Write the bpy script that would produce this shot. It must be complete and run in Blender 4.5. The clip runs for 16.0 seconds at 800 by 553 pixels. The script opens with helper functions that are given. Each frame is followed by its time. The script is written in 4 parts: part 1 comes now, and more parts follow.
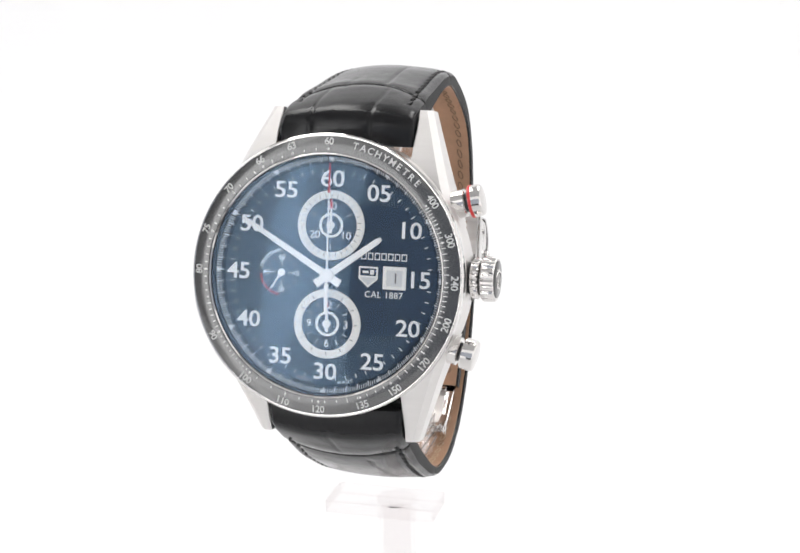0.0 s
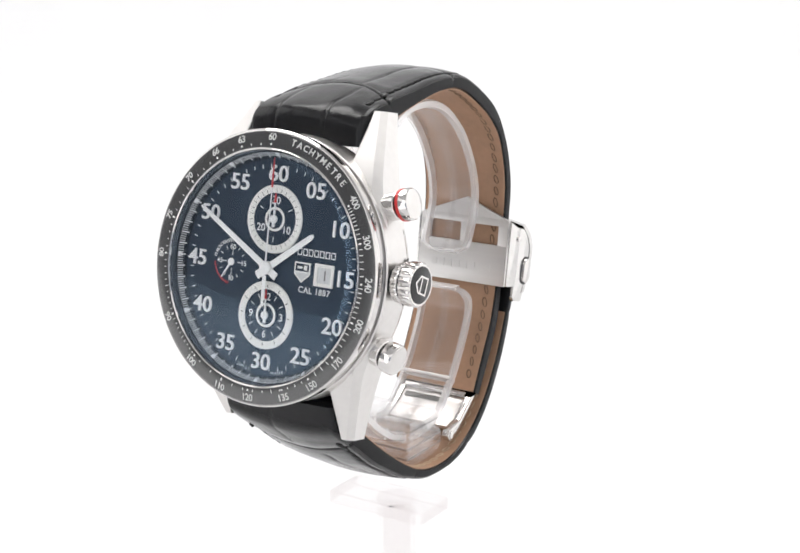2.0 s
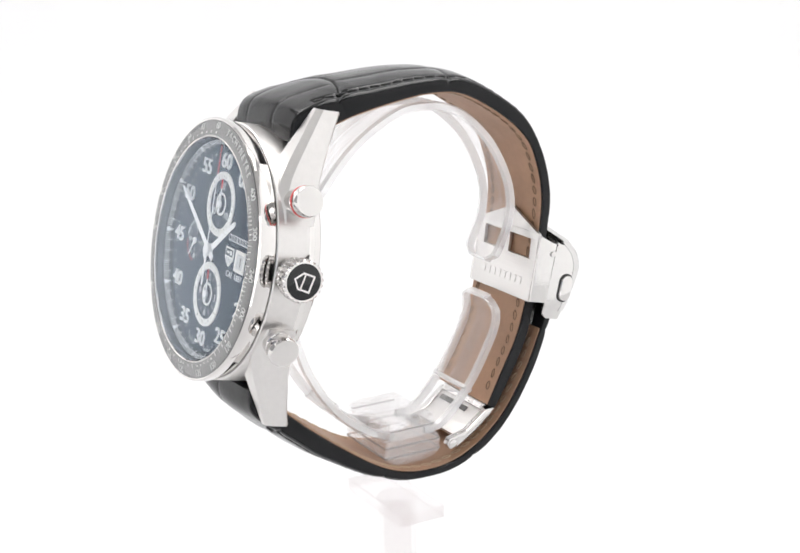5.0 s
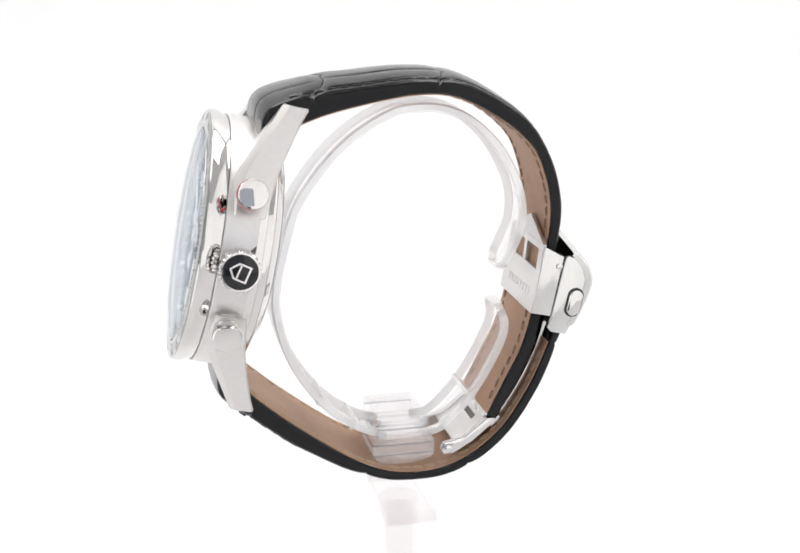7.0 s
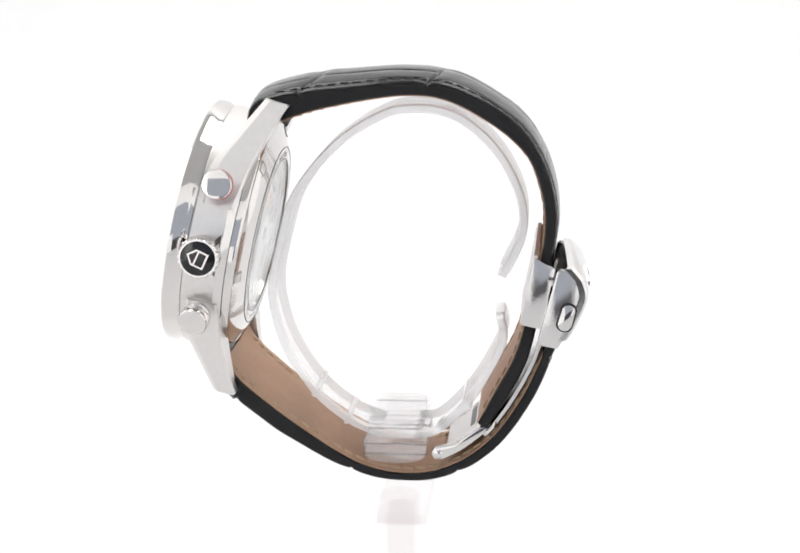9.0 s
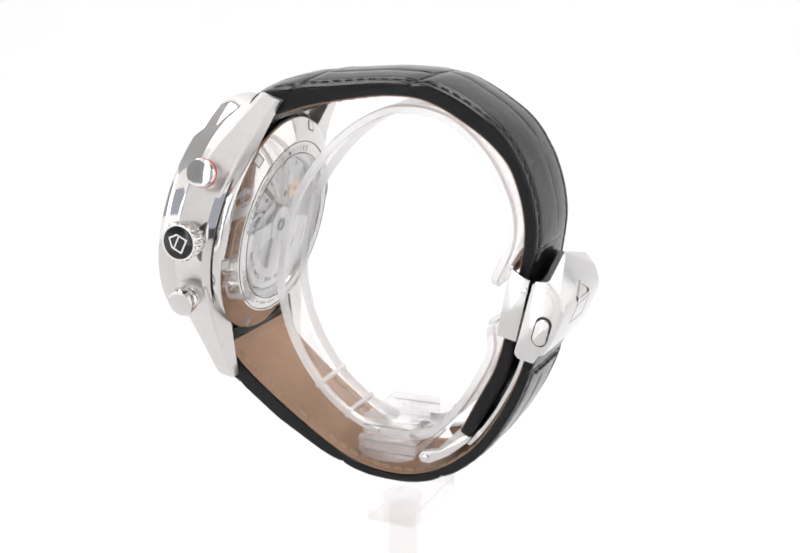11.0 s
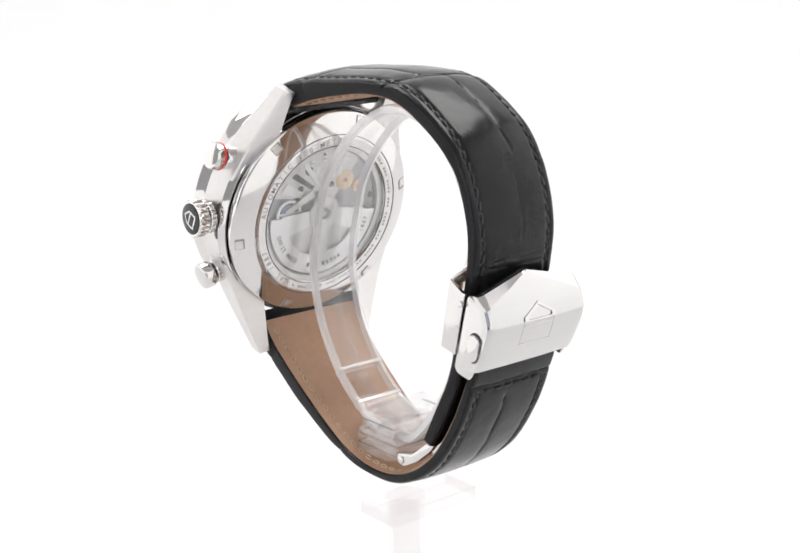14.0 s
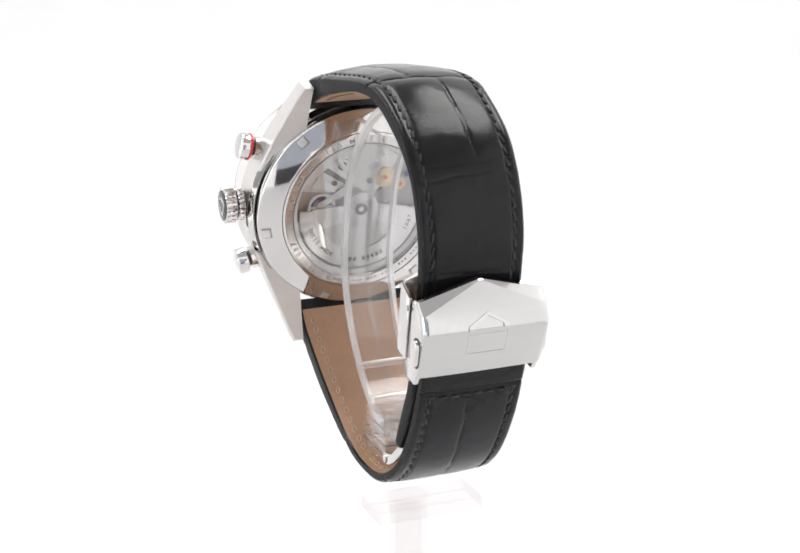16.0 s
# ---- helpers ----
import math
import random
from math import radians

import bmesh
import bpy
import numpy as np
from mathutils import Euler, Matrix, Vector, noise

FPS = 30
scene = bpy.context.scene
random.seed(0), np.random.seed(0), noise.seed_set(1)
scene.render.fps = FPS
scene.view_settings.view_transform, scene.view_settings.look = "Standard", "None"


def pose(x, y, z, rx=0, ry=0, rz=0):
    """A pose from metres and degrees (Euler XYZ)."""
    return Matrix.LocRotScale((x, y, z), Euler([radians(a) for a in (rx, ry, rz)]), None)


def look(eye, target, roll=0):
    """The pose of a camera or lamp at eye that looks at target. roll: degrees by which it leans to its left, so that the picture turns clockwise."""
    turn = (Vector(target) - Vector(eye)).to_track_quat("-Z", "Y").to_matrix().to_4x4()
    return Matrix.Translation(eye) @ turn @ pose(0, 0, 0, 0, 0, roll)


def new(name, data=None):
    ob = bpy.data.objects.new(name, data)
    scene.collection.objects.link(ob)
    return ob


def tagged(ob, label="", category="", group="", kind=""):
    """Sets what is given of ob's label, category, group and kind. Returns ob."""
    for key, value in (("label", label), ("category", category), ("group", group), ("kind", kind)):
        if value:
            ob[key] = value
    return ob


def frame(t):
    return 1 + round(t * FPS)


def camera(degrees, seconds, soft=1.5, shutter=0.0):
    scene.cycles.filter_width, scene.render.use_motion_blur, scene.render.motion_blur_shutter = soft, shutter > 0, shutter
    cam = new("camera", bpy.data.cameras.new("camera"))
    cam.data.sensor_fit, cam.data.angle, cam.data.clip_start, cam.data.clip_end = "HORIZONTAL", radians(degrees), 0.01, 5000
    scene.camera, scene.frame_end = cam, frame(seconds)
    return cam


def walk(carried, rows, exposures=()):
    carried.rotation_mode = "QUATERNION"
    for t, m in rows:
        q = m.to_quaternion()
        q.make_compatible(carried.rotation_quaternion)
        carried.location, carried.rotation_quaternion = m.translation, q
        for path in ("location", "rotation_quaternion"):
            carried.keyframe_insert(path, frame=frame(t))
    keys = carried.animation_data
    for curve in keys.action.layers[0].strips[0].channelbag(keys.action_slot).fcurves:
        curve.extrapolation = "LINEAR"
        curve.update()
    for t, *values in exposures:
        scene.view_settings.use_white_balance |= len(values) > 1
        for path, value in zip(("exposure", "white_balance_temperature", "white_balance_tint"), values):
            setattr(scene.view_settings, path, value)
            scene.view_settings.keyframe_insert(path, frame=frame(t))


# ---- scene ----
# ---- camera: stands still; the watch and its stand turn on a turntable ----
EYE = (-0.0001, -0.24133, 0.06526)
PITCH = radians(15.13)
cam = camera(30.3, 16.0, soft=1.7)
AIM = (EYE[0], EYE[1] + math.cos(PITCH), EYE[2] - math.sin(PITCH))
walk(cam, [(0.0, look(EYE, AIM, -0.8)), (16.0, look(EYE, AIM, -0.8))])

TURN0, TURN_RATE = -15.6, -8.93      # degrees, degrees per second
FLOOR = -0.115
X0 = -1.75                            # the watch's middle plane beside the axis, mm

# ---- world and light ----
world = bpy.data.worlds.new("world")
world.use_nodes = True
world.node_tree.nodes["Background"].inputs[0].default_value = (0.62, 0.66, 0.75, 1)
world.node_tree.nodes["Background"].inputs[1].default_value = 0.75
scene.world = world
scene.view_settings.exposure = 0.09
# the unseen tent walls get their own glow in place of lamps outside
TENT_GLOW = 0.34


def area(name, place, target, sx, sy, watts, colour=(1, 1, 1)):
    d = bpy.data.lights.new(name, "AREA")
    d.shape, d.size, d.size_y, d.energy, d.color = "RECTANGLE", sx, sy, watts, colour
    ob = new(name, d)
    ob.matrix_world = look(place, target)
    return ob


area("led_panel", (-0.13, 0.10, 0.335), (-0.13, 0.10, 0.0), 0.16, 0.22, 0.60, (1.0, 0.985, 0.97))
area("led_panel", (0.13, 0.10, 0.335), (0.13, 0.10, 0.0), 0.16, 0.22, 0.60, (1.0, 0.985, 0.97))


# ---- materials ----
def mat(name, colour, rough=0.5, metal=0.0, grain=0.0, grain_scale=900.0, bump=0.0, bump_scale=2500.0,
        stretch=(1, 1, 1), rough_var=0.0, coat=0.0, spec=0.5, glow=0.0, blotch=0.0):
    """A principled surface with fine grain, broad blotches and relief in object space."""
    m = bpy.data.materials.new(name)
    m.use_nodes = True
    nt = m.node_tree
    b = nt.nodes["Principled BSDF"]
    b.inputs["Base Color"].default_value = (*colour, 1)
    b.inputs["Roughness"].default_value = rough
    b.inputs["Metallic"].default_value = metal
    b.inputs["Coat Weight"].default_value = coat
    b.inputs["Coat Roughness"].default_value = 0.05
    b.inputs["Specular IOR Level"].default_value = spec
    if glow:
        b.inputs["Emission Color"].default_value = (1, 1, 1, 1)
        b.inputs["Emission Strength"].default_value = glow
    tc = nt.nodes.new("ShaderNodeTexCoord")
    mp = nt.nodes.new("ShaderNodeMapping")
    mp.inputs["Scale"].default_value = stretch
    nt.links.new(tc.outputs["Object"], mp.inputs["Vector"])

    def tex(scale, detail=3.0):
        n = nt.nodes.new("ShaderNodeTexNoise")
        n.inputs["Scale"].default_value, n.inputs["Detail"].default_value = scale, detail
        nt.links.new(mp.outputs["Vector"], n.inputs["Vector"])
        return n

    if grain or blotch:
        a, c = tex(grain_scale), tex(grain_scale / 9, 2.0)
        add = nt.nodes.new("ShaderNodeMath")
        add.operation = "MULTIPLY_ADD"
        sub = nt.nodes.new("ShaderNodeMath")
        sub.operation = "MULTIPLY_ADD"
        sub.inputs[1].default_value, sub.inputs[2].default_value = 2 * blotch, 1 - blotch
        nt.links.new(c.outputs["Fac"], sub.inputs[0])
        add.inputs[1].default_value = 2 * grain
        nt.links.new(a.outputs["Fac"], add.inputs[0])
        off = nt.nodes.new("ShaderNodeMath")
        off.operation = "SUBTRACT"
        off.inputs[1].default_value = grain
        nt.links.new(sub.outputs[0], off.inputs[0])
        nt.links.new(off.outputs[0], add.inputs[2])
        mul = nt.nodes.new("ShaderNodeVectorMath")
        mul.operation = "SCALE"
        mul.inputs[0].default_value = colour
        nt.links.new(add.outputs[0], mul.inputs["Scale"])
        nt.links.new(mul.outputs[0], b.inputs["Base Color"])
    if rough_var:
        r = tex(grain_scale / 4)
        mr = nt.nodes.new("ShaderNodeMapRange")
        mr.inputs["To Min"].default_value, mr.inputs["To Max"].default_value = max(0.02, rough - rough_var), rough + rough_var
        nt.links.new(r.outputs["Fac"], mr.inputs["Value"])
        nt.links.new(mr.outputs[0], b.inputs["Roughness"])
    if bump:
        n = tex(bump_scale, 4.0)
        bp = nt.nodes.new("ShaderNodeBump")
        bp.inputs["Strength"].default_value, bp.inputs["Distance"].default_value = bump, 0.0002
        nt.links.new(n.outputs["Fac"], bp.inputs["Height"])
        nt.links.new(bp.outputs["Normal"], b.inputs["Normal"])
    return m


def clear(name, face, rim, tint=(1, 1, 1), haze=0.0, rough=0.02, coat=(1, 1, 1), steep=4.0):
    """Clear crystal or acrylic: what lies behind shows through, with Fresnel gloss on top."""
    m = bpy.data.materials.new(name)
    m.use_nodes = True
    nt = m.node_tree
    nt.nodes.remove(nt.nodes["Principled BSDF"])
    out = nt.nodes["Material Output"]
    tr = nt.nodes.new("ShaderNodeBsdfTransparent")
    tr.inputs[0].default_value = (*tint, 1)
    body = tr
    if haze:
        front = nt.nodes.new("ShaderNodeBsdfDiffuse")
        front.inputs["Color"].default_value = (0.94, 0.93, 0.93, 1)
        through_it = nt.nodes.new("ShaderNodeBsdfTranslucent")
        through_it.inputs["Color"].default_value = (0.94, 0.93, 0.93, 1)
        df = nt.nodes.new("ShaderNodeMixShader")
        nt.links.new(front.outputs[0], df.inputs[1])
        nt.links.new(through_it.outputs[0], df.inputs[2])
        body = nt.nodes.new("ShaderNodeMixShader")
        body.inputs[0].default_value = haze
        nt.links.new(tr.outputs[0], body.inputs[1])
        nt.links.new(df.outputs[0], body.inputs[2])
    gl = nt.nodes.new("ShaderNodeBsdfGlossy")
    gl.inputs["Roughness"].default_value = rough
    lw = nt.nodes.new("ShaderNodeLayerWeight")
    pw = nt.nodes.new("ShaderNodeMath")
    pw.operation = "POWER"
    pw.inputs[1].default_value = steep
    nt.links.new(lw.outputs["Facing"], pw.inputs[0])
    # a coating tints the gloss seen face on; the gloss at the rim stays white
    tone = nt.nodes.new("ShaderNodeMix")
    tone.data_type = "RGBA"
    tone.inputs["A"].default_value, tone.inputs["B"].default_value = (*coat, 1), (1, 1, 1, 1)
    nt.links.new(lw.outputs["Facing"], tone.inputs["Factor"])
    nt.links.new(tone.outputs["Result"], gl.inputs["Color"])
    ma = nt.nodes.new("ShaderNodeMath")
    ma.operation = "MULTIPLY_ADD"
    ma.inputs[1].default_value, ma.inputs[2].default_value = rim, face
    nt.links.new(pw.outputs[0], ma.inputs[0])
    lw.inputs["Blend"].default_value = 0.5
    mx = nt.nodes.new("ShaderNodeMixShader")
    nt.links.new(ma.outputs[0], mx.inputs[0])
    nt.links.new(body.outputs[0], mx.inputs[1])
    nt.links.new(gl.outputs[0], mx.inputs[2])
    nt.links.new(mx.outputs[0], out.inputs["Surface"])
    return m


STEEL = mat("polished_steel", (0.70, 0.68, 0.665), 0.07, 1.0, 0.02, 700, 0.015, 1500, rough_var=0.03)
BRUSHED = mat("brushed_steel", (0.72, 0.70, 0.685), 0.36, 1.0, 0.05, 900, 0.10, 2600, (0.06, 1, 1), rough_var=0.06)
CLASP = mat("satin_clasp_steel", (0.69, 0.675, 0.66), 0.13, 1.0, 0.04, 900, 0.06, 2600, (0.06, 1, 1), rough_var=0.06)
COVER = mat("polished_cover_steel", (0.64, 0.63, 0.62), 0.11, 1.0, 0.03, 900, 0.03, 2600, (0.06, 1, 1), rough_var=0.05)
DARKSTEEL = mat("dark_engraving", (0.16, 0.155, 0.15), 0.45, 0.6, 0.05)
ENGRAVED = mat("soft_engraving", (0.36, 0.35, 0.34), 0.5, 0.5, 0.05)
INSERT = mat("black_ceramic", (0.018, 0.018, 0.019), 0.22, 0.0, 0.1, 1500, 0.02, rough_var=0.04, spec=1.0, coat=1.0)
FLANGE = mat("matt_black_flange", (0.008, 0.009, 0.011), 0.5, 0.0, 0.1, 1500, 0.02, 5000, spec=0.1)
DIAL = mat("black_blue_dial", (0.018, 0.027, 0.041), 0.42, 0.0, 0.0, 900, 0.0, 6000, spec=0.12, blotch=0.18)
SUBDIAL = mat("snailed_subdial", (0.016, 0.025, 0.040), 0.35, 0.0, 0.0, 900, 0.0, 5000, spec=0.15, blotch=0.15)
WHITE = mat("white_print", (0.88, 0.875, 0.86), 0.45, 0.0, 0.03)
CREAM = mat("silver_ring_print", (0.87, 0.855, 0.81), 0.40, 0.0, 0.05, 1500)
NUMERAL = mat("applied_numeral", (0.95, 0.945, 0.93), 0.32, 0.0, 0.04)
HAND = mat("faceted_hand_steel", (0.93, 0.925, 0.91), 0.30, 0.1, 0.03)
RED = mat("red_lacquer", (0.62, 0.035, 0.035), 0.35, 0.0, 0.06)
GREYPRINT = mat("grey_scale_print", (0.66, 0.66, 0.65), 0.45, 0.0, 0.04)
LEATHER = mat("black_croc_leather", (0.010, 0.010, 0.011), 0.16, 0.0, 0.25, 700, 0.12, 2600, rough_var=0.06, blotch=0.2, spec=0.26)
EDGE = mat("painted_leather_edge", (0.010, 0.010, 0.011), 0.6, 0.0, 0.2, 900, 0.15, 2500, spec=0.25)
THREAD = mat("black_waxed_thread", (0.009, 0.009, 0.010), 0.6, 0.0, 0.2, 3000, 0.3, 6000)
LINING = mat("tan_calf_lining", (0.40, 0.235, 0.145), 0.55, 0.0, 0.12, 900, 0.14, 2200, blotch=0.22, rough_var=0.08)
TANTHREAD = mat("brown_thread", (0.21, 0.13, 0.082), 0.7, 0.0, 0.2, 3000, 0.3, 6000)
PALETHREAD = mat("pale_tan_thread", (0.50, 0.37, 0.25), 0.7, 0.0, 0.2, 3000, 0.3, 6000)
CRYSTAL = clear("sapphire_crystal", 0.046, 1.1, coat=(0.40, 0.66, 1.0), steep=6.0)
BACKGLASS = clear("caseback_sapphire", 0.12, 0.6)
ACRYLIC = clear("clear_acrylic", 0.04, 0.2, (0.995, 0.992, 0.992), 0.03, 0.06)
# white haze and gloss put the bright edge glint into the material
ACRYLIC_EDGE = clear("whitened_acrylic", 0.30, 0.4, (0.997, 0.994, 0.994), 0.12, 0.4)
ACRYLIC_LOW = clear("thick_clear_acrylic", 0.02, 0.2, (0.972, 0.964, 0.964), 0.0, 0.04)
ACRYLIC_CLIP = clear("frosted_acrylic_clip", 0.16, 0.4, (0.995, 0.99, 0.99), 0.08, 0.14)
ACRYLIC_RIB = clear("grey_seen_acrylic_rib", 0.05, 0.3, (0.82, 0.81, 0.81), 0.1, 0.06)
MOVEMENT = mat("rhodium_movement", (0.60, 0.59, 0.575), 0.34, 0.85, 0.12, 1500, 0.08, 3000, rough_var=0.1)
PLATE = mat("grey_main_plate", (0.30, 0.29, 0.28), 0.40, 0.7, 0.2, 1500, 0.1, 3000, rough_var=0.1)
ROTOR = mat("satin_rotor", (0.72, 0.71, 0.70), 0.34, 0.85, 0.05, 1200, 0.05, 3000, rough_var=0.05)
GOLD = mat("gilt_gear", (0.62, 0.45, 0.25), 0.30, 1.0, 0.08)
BLUE = mat("blued_steel", (0.03, 0.10, 0.32), 0.25, 0.6, 0.08)
# dark colour that stands in for shade in gaps, slots and recesses
DARK = mat("dark_gap_shade", (0.03, 0.03, 0.032), 0.5, 0.2, 0.1)
EMBLEM = mat("black_crown_lacquer", (0.010, 0.010, 0.011), 0.12, 0.0, 0.05)
# emits by itself instead of letting light through
FABRIC = mat("glowing_white_fabric", (0.86, 0.86, 0.86), 0.85, 0.0, 0.02, 60, 0.05, 900, glow=TENT_GLOW, spec=0.1)
BOARD = mat("added_grey_board", (0.36, 0.36, 0.37), 0.8, 0.0, 0.05, 60, 0.05, 900, spec=0.1)
# given its own strong glow, for a bright patch mirrored in the crystal
GLOW_STRIP = mat("glowing_strip_fabric", (0.86, 0.86, 0.86), 0.85, 0.0, 0.02, 60, 0.05, 900, glow=1.9, spec=0.1)
CEILING = mat("grey_tent_roof", (0.54, 0.54, 0.54), 0.85, 0.0, 0.03, 60, 0.05, 900, spec=0.1)
TABLE = mat("dark_table_top", (0.05, 0.042, 0.036), 0.55, 0.0, 0.2, 30, 0.05, 300, spec=0.2)
SHEET = mat("white_sweep_sheet", (0.76, 0.76, 0.765), 0.7, 0.0, 0.015, 40, 0.03, 900, spec=0.15)

# ---- mesh helpers: millimetres in, metres out ----
MM = 0.001


def part(name, bm, material, parent=None, label="", m=None, sharp=32, kind=""):
    """Links a bmesh, in millimetres, as one mesh object under a thing or a part."""
    bmesh.ops.recalc_face_normals(bm, faces=bm.faces)
    lim = radians(sharp)
    for e in bm.edges:
        if len(e.link_faces) == 2 and e.calc_face_angle(0) > lim:
            e.smooth = False
    for f in bm.faces:
        f.smooth = True
    bm.transform(Matrix.Scale(MM, 4))
    me = bpy.data.meshes.new(name)
    bm.to_mesh(me)
    bm.free()
    me.materials.append(material)
    ob = new(name, me)
    ob.parent = parent
    if m is not None:
        ob.matrix_basis = m
    if label or kind:
        tagged(ob, label, kind=kind)
    return ob


def empty(name, label, category):
    ob = new(name)
    ob.empty_display_size = 0.01
    return tagged(ob, label, category)


def revolve(profile, n=96, close=True, bm=None):
    """Turns a profile of (radius, height) round the z axis; a closed profile makes a solid ring."""
    bm = bm or bmesh.new()
    rings = []
    for r, w in profile:
        if r < 1e-6:
            rings.append([bm.verts.new((0, 0, w))])
        else:
            rings.append([bm.verts.new((r * math.cos(2 * math.pi * i / n), r * math.sin(2 * math.pi * i / n), w)) for i in range(n)])
    pairs = list(zip(rings, rings[1:])) + ([(rings[-1], rings[0])] if close else [])
    for a, b in pairs:
        for i in range(n):
            j = (i + 1) % n
            if len(a) == 1 and len(b) == 1:
                break
            if len(a) == 1:
                bm.faces.new((a[0], b[i], b[j]))
            elif len(b) == 1:
                bm.faces.new((a[i], b[0], a[j]))
            else:
                bm.faces.new((a[i], b[i], b[j], a[j]))
    return bm


def prism(outline, w0, w1, bevel=0.0, bm=None, scale_top=1.0):
    """An outline of (u, v) drawn out from w0 to w1, with its upper rim bevelled."""
    own = bm is None
    bm = bm or bmesh.new()
    cx = sum(p[0] for p in outline) / len(outline)
    cy = sum(p[1] for p in outline) / len(outline)
    lo = [bm.verts.new((x, y, w0)) for x, y in outline]
    hi = [bm.verts.new((cx + (x - cx) * scale_top, cy + (y - cy) * scale_top, w1)) for x, y in outline]
    bm.faces.new(lo[::-1])
    top = bm.faces.new(hi)
    n = len(outline)
    for i in range(n):
        bm.faces.new((lo[i], lo[(i + 1) % n], hi[(i + 1) % n], hi[i]))
    if bevel and own:
        bmesh.ops.bevel(bm, geom=list(top.edges), offset=bevel, segments=2, affect="EDGES", profile=0.6)
    return bm


def box(cx, cy, cz, sx, sy, sz, bevel=0.0, bm=None, m=None):
    b = bmesh.new()
    bmesh.ops.create_cube(b, size=1.0, matrix=Matrix.Translation((cx, cy, cz)) @ Matrix.Diagonal((sx, sy, sz, 1)))
    if bevel:
        bmesh.ops.bevel(b, geom=list(b.edges), offset=bevel, segments=2, affect="EDGES", profile=0.6)
    if m is not None:
        b.transform(m)
    return b if bm is None else merge(bm, b)


def merge(bm, other, m=None):
    if m is not None:
        other.transform(m)
    me = bpy.data.meshes.new("tmp")
    other.to_mesh(me)
    other.free()
    bm.from_mesh(me)
    bpy.data.meshes.remove(me)
    return bm


def spline(points, n):
    """n even samples of a smooth curve through the points."""
    p = np.array(points, float)
    p = np.vstack([2 * p[0] - p[1], p, 2 * p[-1] - p[-2]])
    out = []
    for k in range(1, len(p) - 2):
        for u in np.linspace(0, 1, 24, endpoint=False):
            a, b, c, d = p[k - 1:k + 3]
            out.append(0.5 * (2 * b + (c - a) * u + (2 * a - 5 * b + 4 * c - d) * u * u + (3 * b - a - 3 * c + d) * u ** 3))
    out.append(p[-2])
    out = np.array(out)
    s = np.concatenate([[0], np.cumsum(np.linalg.norm(np.diff(out[:, :2], axis=0), axis=1))])
    return np.stack([np.interp(np.linspace(0, s[-1], n), s, out[:, i]) for i in range(out.shape[1])], 1), s[-1]


def arc(r, a0, a1, n=16):
    """Points on a circle; angles clockwise from twelve, in degrees."""
    return [(r * math.sin(radians(a0 + (a1 - a0) * i / (n - 1))), r * math.cos(radians(a0 + (a1 - a0) * i / (n - 1)))) for i in range(n)]


def ring_piece(r0, r1, a0, a1, w0, w1, n=24, bm=None):
    return prism(arc(r0, a0, a1, n) + arc(r1, a1, a0, n), w0, w1, bm=bm)


LETTERS = {}


def letters(s, size, thick, bold=0.0, spacing=1.0):
    """Writing as a solid in the uv plane, centred on the origin; size is the height of its capitals."""
    key = (s, bold, spacing)
    if key not in LETTERS:
        c = bpy.data.curves.new("text", "FONT")
        c.body, c.size, c.offset, c.space_character, c.resolution_u = s, 1.0, bold, spacing, 3
        ob = new("text", c)
        bpy.context.view_layer.update()
        me = bpy.data.meshes.new_from_object(ob.evaluated_get(bpy.context.evaluated_depsgraph_get()))
        bpy.data.objects.remove(ob)
        LETTERS[key] = me
    bm = bmesh.new()
    bm.from_mesh(LETTERS[key])
    xs = [v.co.x for v in bm.verts]
    ys = [v.co.y for v in bm.verts]
    k = size / 0.70
    bm.transform(Matrix.Diagonal((k, k, 1, 1)) @ Matrix.Translation((-(min(xs) + max(xs)) / 2, -(min(ys) + max(ys)) / 2, 0)))
    got = bmesh.ops.extrude_face_region(bm, geom=list(bm.faces))
    bmesh.ops.translate(bm, verts=[v for v in got["geom"] if isinstance(v, bmesh.types.BMVert)], vec=(0, 0, thick))
    return bm


def on_ring(r, a, w=0.0, flip=False, slope=0.0):
    """The pose of writing on a ring at angle a, clockwise from twelve; flip: its feet point outwards."""
    return Matrix.Rotation(radians(-a), 4, "Z") @ Matrix.Translation((0, r, w)) @ Matrix.Rotation(radians(slope), 4, "X") @ \
        Matrix.Rotation(math.pi if flip else 0, 4, "Z")


def ring_text(s, r, a0, a1, size, thick, w, bold=0.0, flip=False, slope=0.0):
    """Letters spread evenly from angle a0 to a1."""
    bm = bmesh.new()
    for i, ch in enumerate(s):
        if ch != " ":
            merge(bm, letters(ch, size, thick, bold), on_ring(r, a0 + (a1 - a0) * i / max(1, len(s) - 1), w, flip, slope))
    return bm


